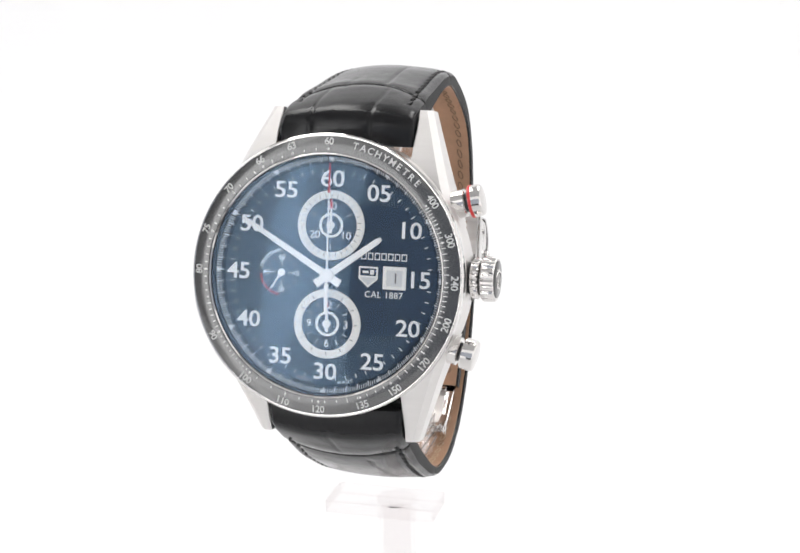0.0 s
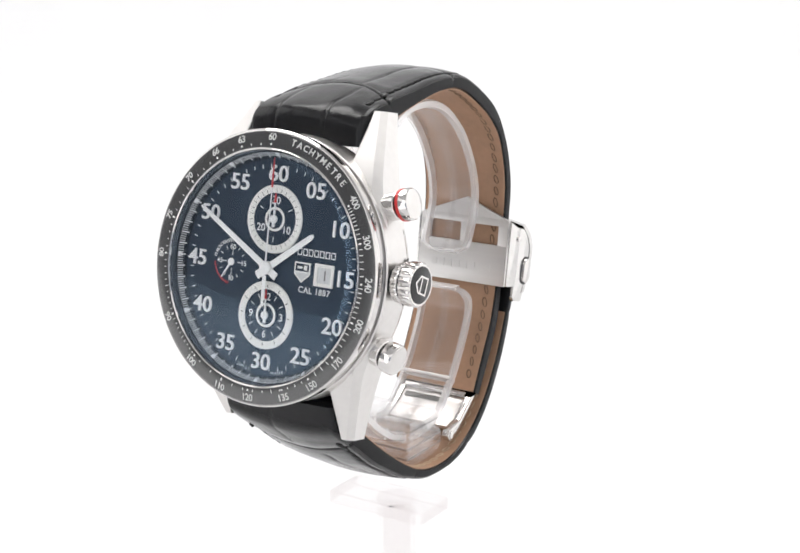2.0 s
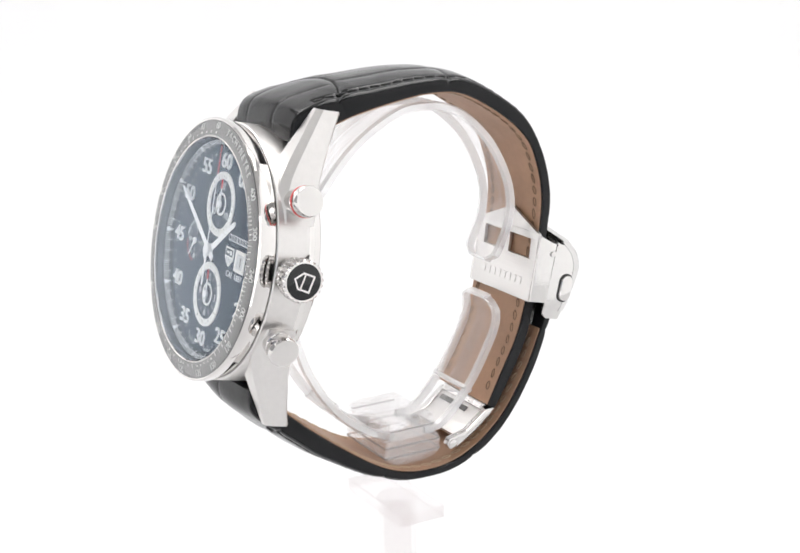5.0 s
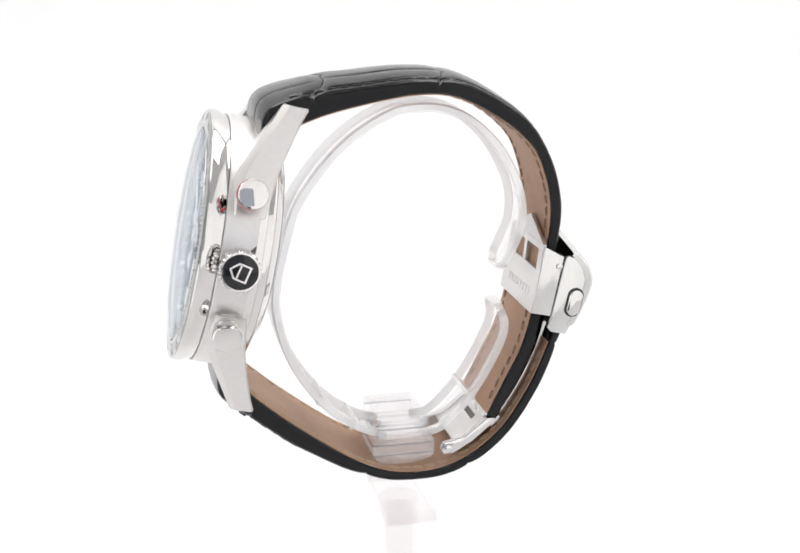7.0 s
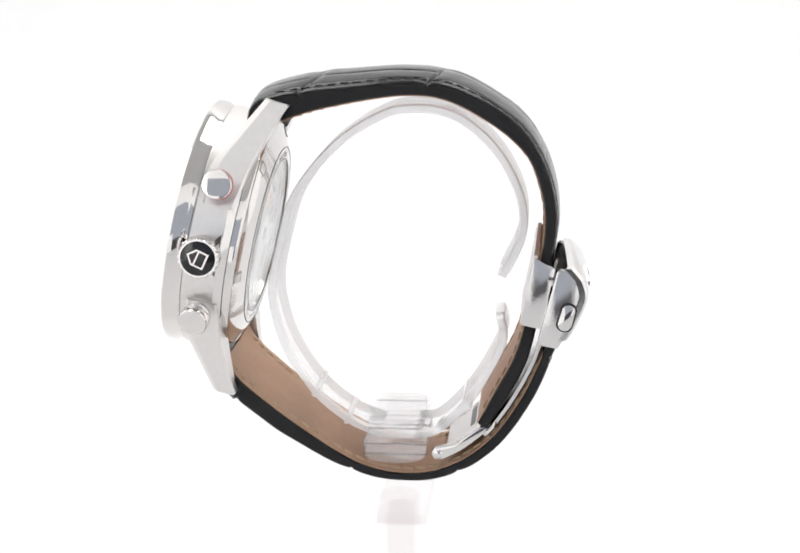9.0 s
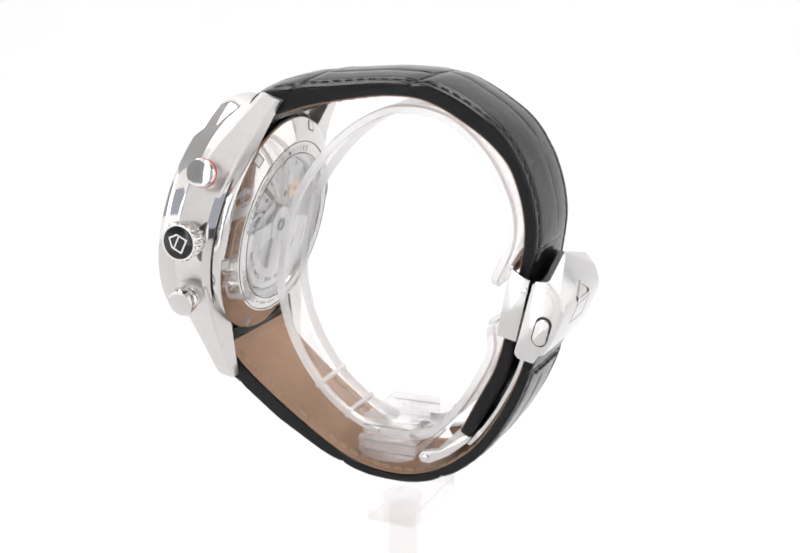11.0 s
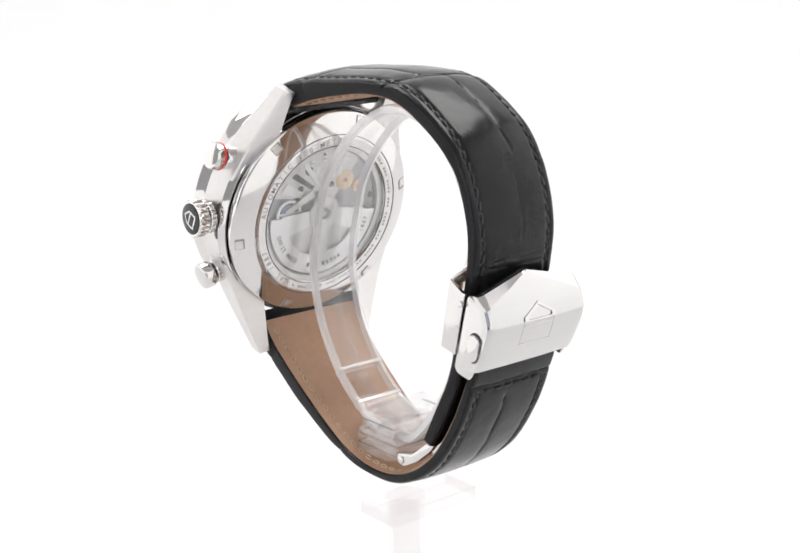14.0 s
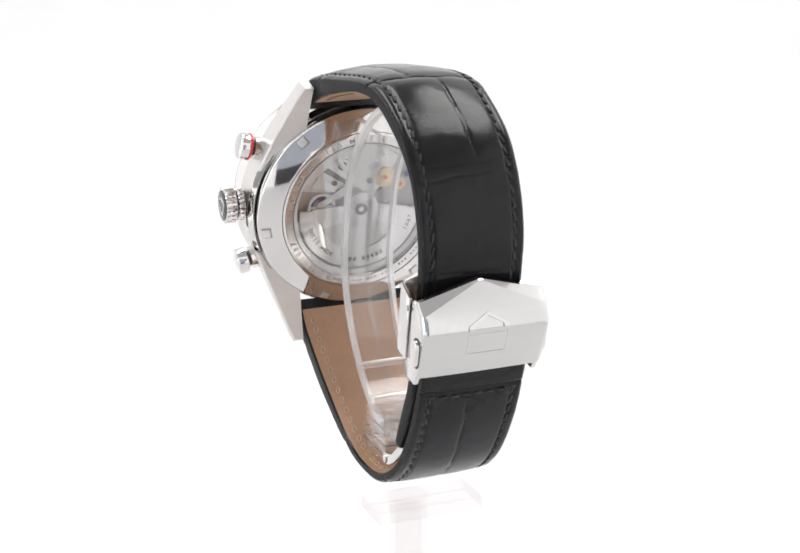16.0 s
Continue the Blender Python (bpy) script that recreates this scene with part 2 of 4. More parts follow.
# ---- the light tent ----
def tent():
    prof = [(-0.385, FLOOR), (0.07, FLOOR)]
    R = 0.17
    prof += [(0.07 + R * math.sin(a), FLOOR + R - R * math.cos(a)) for a in np.linspace(0.02, math.pi / 2, 72)]
    prof += [(0.07 + R, 0.36)]
    # one sheet, 2 mm thick: the upper line, then the same line set back
    back = []
    for k, (y, z) in enumerate(prof):
        y0, z0 = prof[max(k - 1, 0)]
        y1, z1 = prof[min(k + 1, len(prof) - 1)]
        d = math.hypot(y1 - y0, z1 - z0)
        back.append((y + 0.002 * (z1 - z0) / d, z - 0.002 * (y1 - y0) / d))
    bm = bmesh.new()
    line = prof + back[::-1]
    rings = [[bm.verts.new((x, y * 1000, z * 1000)) for y, z in line] for x in (-297, 297)]
    for k in range(len(line)):
        q = (k + 1) % len(line)
        bm.faces.new((rings[0][k], rings[0][q], rings[1][q], rings[1][k]))
    for k in range(len(prof) - 1):
        for ring in rings:
            m = len(line) - 1 - k
            bm.faces.new((ring[k], ring[k + 1], ring[m - 1], ring[m]))
    sheet = tagged(part("backdrop", bm, SHEET, kind="structure"), "seamless white sweep sheet under and behind the watch", "backdrop")
    for poly in sheet.data.polygons:
        poly.use_smooth = False
    tagged(part("wall_right", box(300, -80, 122, 4, 620, 474), FABRIC, kind="structure"), "unseen white light tent side wall with an added glow", "wall")
    # the other side: an unseen grey board, added to darken dial reflections, between fabric strips
    tagged(part("wall_left", box(-300, 125, 122, 4, 210, 474), FABRIC, kind="structure"), "unseen white light tent side wall with an added glow", "wall")
    tagged(part("wall_left_board", box(-300, -150, 115, 4, 340, 220), BOARD, kind="structure"), "unseen grey board added to darken the dial's reflection", "wall")
    tagged(part("wall_left_low", box(-300, -150, -55, 4, 340, 120), FABRIC, kind="structure"), "unseen white tent fabric with an added glow, below the grey board", "wall")
    tagged(part("wall_left_high", box(-300, -150, 292, 4, 340, 134), FABRIC, kind="structure"), "unseen white tent fabric with an added glow, above the grey board", "wall")
    # an unseen strip, added to glow into the crystal's reflection
    tagged(part("wall_left_front", box(-300, -355, 122, 4, 70, 474), GLOW_STRIP, kind="structure"), "unseen tent side strip with its own added glow", "wall")
    tagged(part("ceiling", box(0, -80, 344, 596, 620, 4), CEILING, kind="structure"), "pale grey light tent roof with panels of light", "ceiling")
    # the unseen front flap, opened to put a darker room into the reflections
    bm = box(0, -380, 258, 600, 4, 172)
    # a slit down to the floor, added for the clasp's dark reflection
    box(-190, -380, -60, 220, 4, 110, bm=bm)
    box(190, -380, -60, 220, 4, 110, bm=bm)
    box(215, -380, 83.5, 170, 4, 176, bm=bm)
    # a second added strip that glows by itself, unseen at the front
    tagged(part("wall_front_corner", box(-258, -380, 83.5, 84, 4, 176), GLOW_STRIP, kind="structure"), "unseen tent front strip with its own added glow", "wall")
    tagged(part("wall_front", bm, FABRIC, kind="structure"), "unseen white light tent front flap with an opening and an added glow", "wall")

    # an unseen dark table top under the tent, added for the clasp's reflection
    bm = box(0, -150, FLOOR * 1000 - 20, 2000, 1500, 28, 3)
    tagged(part("ground", bm, TABLE, kind="structure"), "unseen dark brown table top, added for the clasp's dark reflection", "table")


tent()

# ---- the watch: one thing; its head leans back on the strap ----
watch = empty("wristwatch", "steel chronograph wristwatch, black dial and crocodile strap, on clear stand", "watch")
LEAN = radians(12.3)
HEAD = Matrix(((1, 0, 0, X0 * MM), (0, math.sin(LEAN), -math.cos(LEAN), -32.85 * MM), (0, math.cos(LEAN), math.sin(LEAN), 8.8 * MM), (0, 0, 0, 1)))
RIM = HEAD @ Matrix.Translation((0, 0, 0.55 * MM))      # bezel and crystal stand proud of the case
SIDE = Matrix.Rotation(math.pi / 2, 4, "Y")        # turns the z axis to the wearer's right


def lug(su, sv):
    """One lug: a tapering, bevelled horn that runs from the case flank down to the strap."""
    bm = bmesh.new()
    rings = []
    for t in np.linspace(0, 1, 9):
        v = 8.0 + 17.0 * t
        out = 19.0 - 6.4 * t
        inn = min(10.75, out - 1.5) if v > 12 else 10.75
        front = float(np.interp(v, [8, 11, 15, 25], [-0.7, -0.8, -2.0, -7.6]))
        rear = float(np.interp(v, [8, 15, 22, 25], [-6.8, -8.0, -10.3, -11.5]))
        cut = 1.1 * (1 - 0.35 * t)
        sec = [(inn, rear), (inn, front - 0.1), (inn + 0.15, front), (out - cut * 1.1, front), (out - 0.12, front - cut * 1.1), (out, front - cut * 1.3), (out, rear + 0.3), (out - 0.3, rear)]
        tip = 0.35 * max(0.0, t - 0.9) * 10
        rings.append([bm.verts.new((su * u, sv * (v - (tip if i in (0, 7) else 0)), w)) for i, (u, w) in enumerate(sec)])
    n = len(rings[0])
    for a, b in zip(rings, rings[1:]):
        for i in range(n):
            bm.faces.new((a[i], a[(i + 1) % n], b[(i + 1) % n], b[i]))
    bm.faces.new(rings[0])
    bm.faces.new(rings[-1])
    return bm


def case():
    body = part("case", revolve([(18.2, -0.7), (20.35, -0.75), (20.5, -0.95), (20.5, -6.05), (18.2, -6.05)], 160), BRUSHED, watch, "brushed stainless steel case", HEAD)
    part("case_bevel", revolve([(20.48, -6.06), (20.44, -6.2), (19.86, -7.3), (19.74, -7.34), (19.66, -7.2), (19.62, -6.06)], 160), STEEL, body, "polished steel bevel at the rear of the case")
    for su in (1, -1):
        for sv in (1, -1):
            part("lug", lug(su, sv), BRUSHED, watch, "brushed steel lug with polished bevel", HEAD, sharp=14)
    for sv in (1, -1):
        bar = revolve([(0, -10.7), (0.75, -10.7), (0.75, 10.7), (0, 10.7)], 16, False)
        bar.transform(Matrix.Translation((0, sv * 21.9, -8.6)) @ SIDE)
        part("spring_bar", bar, STEEL, watch, "", HEAD)
    part("bezel", revolve([(17.62, 0.9), (17.62, 2.15), (17.8, 2.25), (17.95, 2.12), (20.35, 1.72), (20.55, 1.78), (20.78, 1.55), (20.78, 0.4), (20.3, -0.5), (20.2, -1.17), (17.62, -1.17)], 160), STEEL, watch, "polished steel bezel", RIM)
    ins = part("bezel_insert", revolve([(17.95, 1.9), (17.95, 2.17), (18.05, 2.2), (20.30, 1.82), (20.38, 1.74), (20.38, 1.5)], 160), INSERT, watch, "glossy black tachymeter bezel insert", RIM)
    slope = -9.5

    def surf(r):
        return 2.2 - (r - 18.05) * 0.169 + 0.01

    for n in (60, 63, 66, 70, 75, 80, 90, 100, 110, 120, 135, 150, 170, 200, 240, 300, 400):
        a = 360 * 60 / n if n > 60 else 0
        flip = 95 < a < 262
        r = 19.55 if n != 60 else 19.6
        part("scale_numeral", merge(bmesh.new(), letters(str(n), 1.05, 0.03, 0.012, 0.92), on_ring(r, a, surf(r), flip, slope)), GREYPRINT, ins)
        part("scale_dot", revolve_at(0.16, 0.03, 18.45, a, surf(18.45)), WHITE, ins)
    part("scale_word", ring_text("TACHYMETRE", 19.4, 12, 44, 0.98, 0.03, surf(19.4), 0.012, False, slope), GREYPRINT, ins)
    ticks = bmesh.new()
    for n in list(range(61, 100)) + list(range(102, 150, 4)) + list(range(155, 240, 5)) + list(range(250, 400, 10)):
        a = 21600 / n
        long_tick = n % 5 == 0
        m = on_ring(18.42, a, surf(18.42), False, slope)
        merge(ticks, box(0, 0, 0.012, 0.10, 0.62 if long_tick else 0.34, 0.03), m)
    tagged(part("scale_ticks", ticks, WHITE, ins), kind="stuff")
    part("crystal", revolve([(17.5, 1.9), (17.5, 2.25), (17.2, 2.45), (15.8, 2.68), (14, 2.93), (11.5, 3.2), (9, 3.4), (6.5, 3.54), (4, 3.63), (2, 3.67), (0, 3.68), (0, 2.4), (9, 2.25), (14, 2.0), (17.5, 1.9)], 128, False), CRYSTAL, watch, "slightly domed clear sapphire crystal", RIM)
    # crown with two fluted rings
    crown = part("crown", fluted(3.3, 0, 2.05, 22, 0.22), STEEL, watch, "fluted polished steel crown", HEAD @ mm_place(22.45, 0.6, -3.6) @ SIDE)
    part("crown_ring", fluted(3.0, 0, 1.15, 22, 0.22), STEEL, crown, "", mm_place(0, 0, -1.55))
    part("crown_groove", revolve([(0, -2.4), (2.35, -2.4), (2.35, 0.05), (0, 0.05)], 48, False), DARK, crown)
    part("crown_disc", revolve([(0, 2.02), (2.75, 2.02), (2.75, 2.1), (2.62, 2.16), (0, 2.22)], 48, False), EMBLEM, crown, "black lacquered crown disc")
    turn = Matrix.Rotation(radians(76), 4, "Z")
    part("crown_emblem", outline_shape([(-1.35, -1.4), (1.35, -1.4), (1.35, 0.7), (0, 1.85), (-1.35, 0.7)], 0.30, 2.15, 2.27), STEEL, crown, "plain steel shield outline", turn)
    part("emblem_bar", box(0, 0.25, 2.23, 2.3, 0.26, 0.08), STEEL, crown, "", turn)
    # pushers
    for v, red in ((11.55, True), (-10.35, False)):
        p = part("pusher", revolve([(0, 0.55), (2.2, 0.55), (2.36, 0.7), (2.36, 2.2), (2.2, 2.48), (1.8, 2.58), (0, 2.64)], 48, False), STEEL, watch, "polished steel pusher with a red ring" if red else "polished steel pusher", HEAD @ mm_place(19.3, v, -3.95) @ Matrix.Rotation(radians(13 if v > 0 else -13), 4, "Z") @ SIDE)
        # stem coloured dark for the shaded gap under the cap
        part("stem", revolve([(0, -3.2), (1.35, -3.2), (1.35, 0.6), (0, 0.6)], 32, False), DARK, p)
        part("collar", revolve([(1.45, -3.4), (2.1, -3.4), (2.1, -0.1), (1.95, 0.05), (1.45, 0.05)], 40), STEEL, p)
        if red:
            part("red_ring", revolve([(2.2, 0.62), (2.42, 0.66), (2.42, 1.1), (2.2, 1.1)], 48), RED, p, "red lacquered ring")
    # shade on the flank behind the crown, put in as a thin dark wedge
    part("crown_shade_wedge", prism([(5.2, 3.2), (5.95, 4.0), (5.9, -3.0), (5.2, -2.4)], 20.3, 20.54), DARKSTEEL, watch, "thin dark wedge for the shade behind the crown", HEAD @ SIDE)
    return body


def mm_place(x, y, z):
    return Matrix.Translation((x * MM, y * MM, z * MM))


def revolve_at(r, h, ring, a, w):
    bm = revolve([(0, 0), (r, 0), (r, h), (0, h)], 12, False)
    bm.transform(on_ring(ring, a, w))
    return bm


def fluted(r, w0, w1, count, depth):
    """A knob whose rim is cut by rounded flutes."""
    bm = bmesh.new()
    n = count * 6
    rings = []
    for w, k in ((w0, 0.94), (w0 + 0.15, 1.0), (w1 - 0.2, 1.0), (w1, 0.93)):
        ring = []
        for i in range(n):
            a = 2 * math.pi * i / n
            d = depth * max(0.0, math.cos(a * count)) ** 0.7 * (1.0 if k == 1.0 else 0.3)
            ring.append(bm.verts.new(((r * k - d) * math.cos(a), (r * k - d) * math.sin(a), w)))
        rings.append(ring)
    for a, b in zip(rings, rings[1:]):
        for i in range(n):
            bm.faces.new((a[i], a[(i + 1) % n], b[(i + 1) % n], b[i]))
    bm.faces.new(rings[0])
    bm.faces.new(rings[-1])
    return bm


def outline_shape(points, width, w0, w1):
    """A closed line of the given width round a shape."""
    c = Vector((sum(p[0] for p in points) / len(points), sum(p[1] for p in points) / len(points)))
    k = 1 - width / min((Vector(p) - c).length for p in points)
    bm = bmesh.new()
    lay = []
    for w in (w0, w1):
        lay.append([bm.verts.new((*p, w)) for p in points])
        lay.append([bm.verts.new((*(c + (Vector(p) - c) * k), w)) for p in points])
    n = len(points)
    for i in range(n):
        j = (i + 1) % n
        bm.faces.new((lay[0][i], lay[0][j], lay[2][j], lay[2][i]))
        bm.faces.new((lay[1][j], lay[1][i], lay[3][i], lay[3][j]))
        bm.faces.new((lay[2][i], lay[2][j], lay[3][j], lay[3][i]))
        bm.faces.new((lay[0][j], lay[0][i], lay[1][i], lay[1][j]))
    return bm


def hand(length, width, tail, w, taper=0.55, ridge=0.12):
    """A faceted baton hand along +v with a ridge down its middle."""
    bm = bmesh.new()
    st = [(-tail, width * 1.3), (0, width * 1.1), (length * 0.93, width * taper), (length, width * taper * 0.5)]
    rows = [[bm.verts.new((-x / 2, y, w)), bm.verts.new((-x / 2, y, w + 0.06)), bm.verts.new((0, y, w + 0.06 + ridge)), bm.verts.new((x / 2, y, w + 0.06)), bm.verts.new((x / 2, y, w))] for y, x in st]
    for a, b in zip(rows, rows[1:]):
        for i in range(5):
            bm.faces.new((a[i], a[(i + 1) % 5], b[(i + 1) % 5], b[i]))
    bm.faces.new(rows[0])
    bm.faces.new(rows[-1])
    return bm


def subdial(dial, v, u, kind):
    """A recessed counter with its ring, ticks, numerals and hand."""
    at = mm_place(u, v, 0)
    base = part("subdial", revolve([(0, 0.02), (3.95 if kind != "seconds" else 3.5, 0.02), (3.95 if kind != "seconds" else 3.5, 0.035), (0, 0.035)], 64, False), SUBDIAL, dial, "dark snailed counter", at)
    top = 0.05
    if kind != "seconds":
        part("counter_ring", revolve([(3.95, 0.01), (3.95, 0.16), (4.05, 0.2), (5.05, 0.2), (5.15, 0.14), (5.15, 0.01)], 72), CREAM, base, "silver-white counter ring")
        part("inner_ring", revolve([(1.45, 0.02), (1.45, 0.08), (1.85, 0.08), (1.85, 0.02)], 48), CREAM, base)
        ticks = bmesh.new()
        for k in range(30 if kind == "minutes" else 12):
            a = 360 * k / (30 if kind == "minutes" else 12)
            if kind == "minutes":
                merge(ticks, box(0, 0, 0, 0.07, 0.55, 0.02), on_ring(4.35, a, 0.205))
            else:
                merge(ticks, box(0, 0, 0, 0.11, 0.5 if k % 3 else 0.35, 0.02), on_ring(4.4, a, 0.205))
        tagged(part("ring_ticks", ticks, INSERT, base), kind="stuff")
        marks = bmesh.new()
        for k in range(12 if kind == "hours" else 6):
            a = 360 * k / (12 if kind == "hours" else 6)
            if kind == "hours" and k % 3 == 0 or kind == "minutes" and k % 2 == 0:
                continue
            merge(marks, box(0, 0, 0, 0.12, 0.8, 0.02), on_ring(3.1, a, top))
        tagged(part("counter_marks", marks, WHITE, base), kind="stuff")
        for s, a in ((("30", 0), ("10", 120), ("20", 240)) if kind == "minutes" else (("12", 0), ("3", 90), ("6", 180), ("9", 270))):
            m = on_ring(2.85, a, top)
            part("counter_numeral", merge(bmesh.new(), letters(s, 1.15, 0.02, 0.008), Matrix.Translation(m.translation)), WHITE, base)
        h = part("counter_hand", hand(3.9, 0.42, 1.2, 0.30, 0.5), HAND, base, "", Matrix.Rotation(radians(0 if kind == "minutes" else 2), 4, "Z"))
        part("hand_tip", hand(1.4, 0.44, 0, 0.31, 0.6, 0.13), RED, h, "red hand tip", mm_place(0, 2.5, 0.02))
        part("hand_hub", revolve([(0, 0.2), (0.62, 0.2), (0.62, 0.5), (0.45, 0.58), (0.18, 0.58), (0, 0.5)], 32, False), HAND, h)
    else:
        marks = bmesh.new()
        for k in range(12):
            ln = 1.1 if k % 3 == 0 else 0.55
            merge(marks, box(0, 0, 0, 0.11, ln, 0.02), on_ring(1.55 if k % 3 == 0 else 2.35, 30 * k, top))
        tagged(part("counter_marks", marks, WHITE, base), kind="stuff")
        for s, x, y in (("60", 0, 2.35), ("15", 2.35, 0), ("30", 0, -2.5), ("45", -2.4, 0)):
            part("counter_numeral", merge(bmesh.new(), letters(s, 0.78, 0.02, 0.006), Matrix.Translation((x, y, top))), WHITE, base)
        h = part("counter_hand", hand(3.0, 0.34, 0.6, 0.25, 0.6), HAND, base, "", Matrix.Rotation(radians(-213), 4, "Z"))
        part("hand_hub", revolve([(0, 0.15), (0.55, 0.15), (0.55, 0.4), (0, 0.45)], 32, False), HAND, h)
        part("counter_word", ring_text("CHRONOGRAPH", 3.3, -78, -5, 0.55, 0.02, top, 0.004), WHITE, base)
        bars = bmesh.new()
        for k in range(12):
            ring_piece(3.15, 3.42, 187 + 6.6 * k, 191.6 + 6.6 * k, top, top + 0.02, 5, bars)
        part("red_writing", bars, RED, base, "red arc of tiny writing")


def dial():
    d = part("dial", revolve([(0, -0.25), (17.0, -0.25), (17.0, 0), (0, 0)], 128, False), DIAL, watch, "dark blue-black dial", HEAD)
    fl = part("flange", revolve([(16.35, 0.0), (17.5, 1.4), (17.53, 2.35), (17.6, 2.35), (17.6, 0.0)], 128), FLANGE, watch, "black sloped minute flange", HEAD)
    ticks = bmesh.new()
    up = math.degrees(math.atan2(1.45, 1.2))
    for k in range(300):
        big = k % 5 == 0
        merge(ticks, box(0, 0, 0, 0.19 if big else 0.12, 1.2 if big else 0.85, 0.03), on_ring(16.93 if big else 17.05, 1.2 * k, 0.73 if big else 0.875, False, up))
    tagged(part("flange_ticks", ticks, WHITE, fl), kind="stuff")
    for k in range(12):
        part("flange_marker", merge(bmesh.new(), prism([(-0.42, 0.55), (0.42, 0.55), (0, -0.55)], 0, 0.05), on_ring(16.95, 30 * k, 0.76, False, up)), WHITE, fl)
    ticks = bmesh.new()
    for k in range(60):
        if k % 5:
            merge(ticks, box(0, 0, 0.02, 0.12, 0.62, 0.03), on_ring(15.3, 6 * k, 0))
    tagged(part("minute_ticks", ticks, WHITE, d), kind="stuff")
    for k, s in enumerate(("60", "05", "10", "15", "20", "25", "30", "35", "40", "45", "50", "55")):
        x, y = 14.25 * math.sin(radians(30 * k)), 14.25 * math.cos(radians(30 * k))
        if k == 3:
            x -= 0.3
        part("hour_numeral", merge(bmesh.new(), letters(s, 2.42, 0.22, 0.007, 0.98), Matrix.Translation((x, y, 0.01)) @ Matrix.Diagonal((1.1, 1.0, 1, 1))), NUMERAL, d)
    subdial(d, 7.35, 0, "minutes")
    subdial(d, -7.2, 0, "hours")
    subdial(d, 0.0, -7.4, "seconds")
    # date window
    fr = part("date_window", outline_shape([(8.25, -1.6), (11.75, -1.6), (11.75, 1.75), (8.25, 1.75)], 0.75, 0.0, 0.16), CREAM, d, "white framed date window")
    part("date_disc", box(10, 0.07, 0.04, 2.7, 2.6, 0.03), GREYPRINT, fr)
    part("date_numeral", merge(bmesh.new(), letters("1", 1.5, 0.02, 0.006), Matrix.Translation((10.15, 0.07, 0.06))), DARKSTEEL, fr)
    # shield emblem as plain shapes
    sh = part("shield_emblem", prism([(4.55, 1.6), (7.45, 1.6), (7.45, -0.2), (6.0, -1.45), (4.55, -0.2)], 0.0, 0.14), CREAM, d, "plain white shield emblem")
    part("shield_field", prism([(4.8, 1.35), (7.2, 1.35), (7.2, 0.25), (4.8, 0.25)], 0.14, 0.16), DIAL, sh)
    part("shield_field", prism([(4.8, 0.0), (7.2, 0.0), (7.2, -0.15), (6.0, -1.15), (4.8, -0.15)], 0.14, 0.16), GREYPRINT, sh)
    part("shield_bar", box(5.6, 0.8, 0.165, 0.9, 0.35, 0.02), CREAM, sh)
    part("shield_bar", box(6.6, 0.8, 0.165, 0.6, 0.7, 0.02), CREAM, sh)
    # model name as strokes, calibre as writing
    bars = bmesh.new()
    for k in range(7):
        x = 5.2 + k * 1.02
        merge(bars, outline_shape([(x - 0.40, 2.6), (x + 0.40, 2.6), (x + 0.40, 3.65), (x - 0.40, 3.65)], 0.2, 0.0, 0.03))
    part("name_bars", bars, WHITE, d, "row of plain white bars")
    part("calibre_writing", merge(bmesh.new(), letters("CAL 1887", 0.92, 0.03, 0.006, 1.08), Matrix.Translation((8.45, -2.45, 0.01))), WHITE, d)
    part("origin_writing", ring_text("SWISS", 15.9, 196, 188, 0.5, 0.02, 0.01, 0.0, True), WHITE, d)
    part("origin_writing", ring_text("MADE", 15.9, 172, 165, 0.5, 0.02, 0.01, 0.0, True), WHITE, d)
    # hands at the centre
    part("hour_hand", hand(9.8, 1.0, 2.3, 0.75, 0.88, 0.14), HAND, watch, "faceted steel hour hand", HEAD @ Matrix.Rotation(radians(-54), 4, "Z"))
    part("minute_hand", hand(15.7, 0.95, 2.3, 1.0, 0.75, 0.14), HAND, watch, "faceted steel minute hand", HEAD @ Matrix.Rotation(radians(59.5), 4, "Z"))
    s = part("chronograph_hand", hand(16.4, 0.26, 5.0, 1.3, 0.6, 0.06), HAND, watch, "thin steel chronograph hand with red tip", HEAD @ Matrix.Rotation(radians(0.5), 4, "Z"))
    part("hand_tip", hand(4.4, 0.3, 0, 1.305, 0.6, 0.07), RED, s, "red tip", mm_place(0, 12.1, 0))
    part("counterweight", hand(4.6, 0.62, 0, 1.29, 0.8, 0.07), HAND, s, "", Matrix.Rotation(math.pi, 4, "Z") @ mm_place(0, 1.2, 0))
    part("hand_hub", revolve([(0, 0.7), (1.0, 0.7), (1.0, 1.5), (0.7, 1.65), (0.3, 1.7), (0, 1.6)], 40, False), HAND, s)


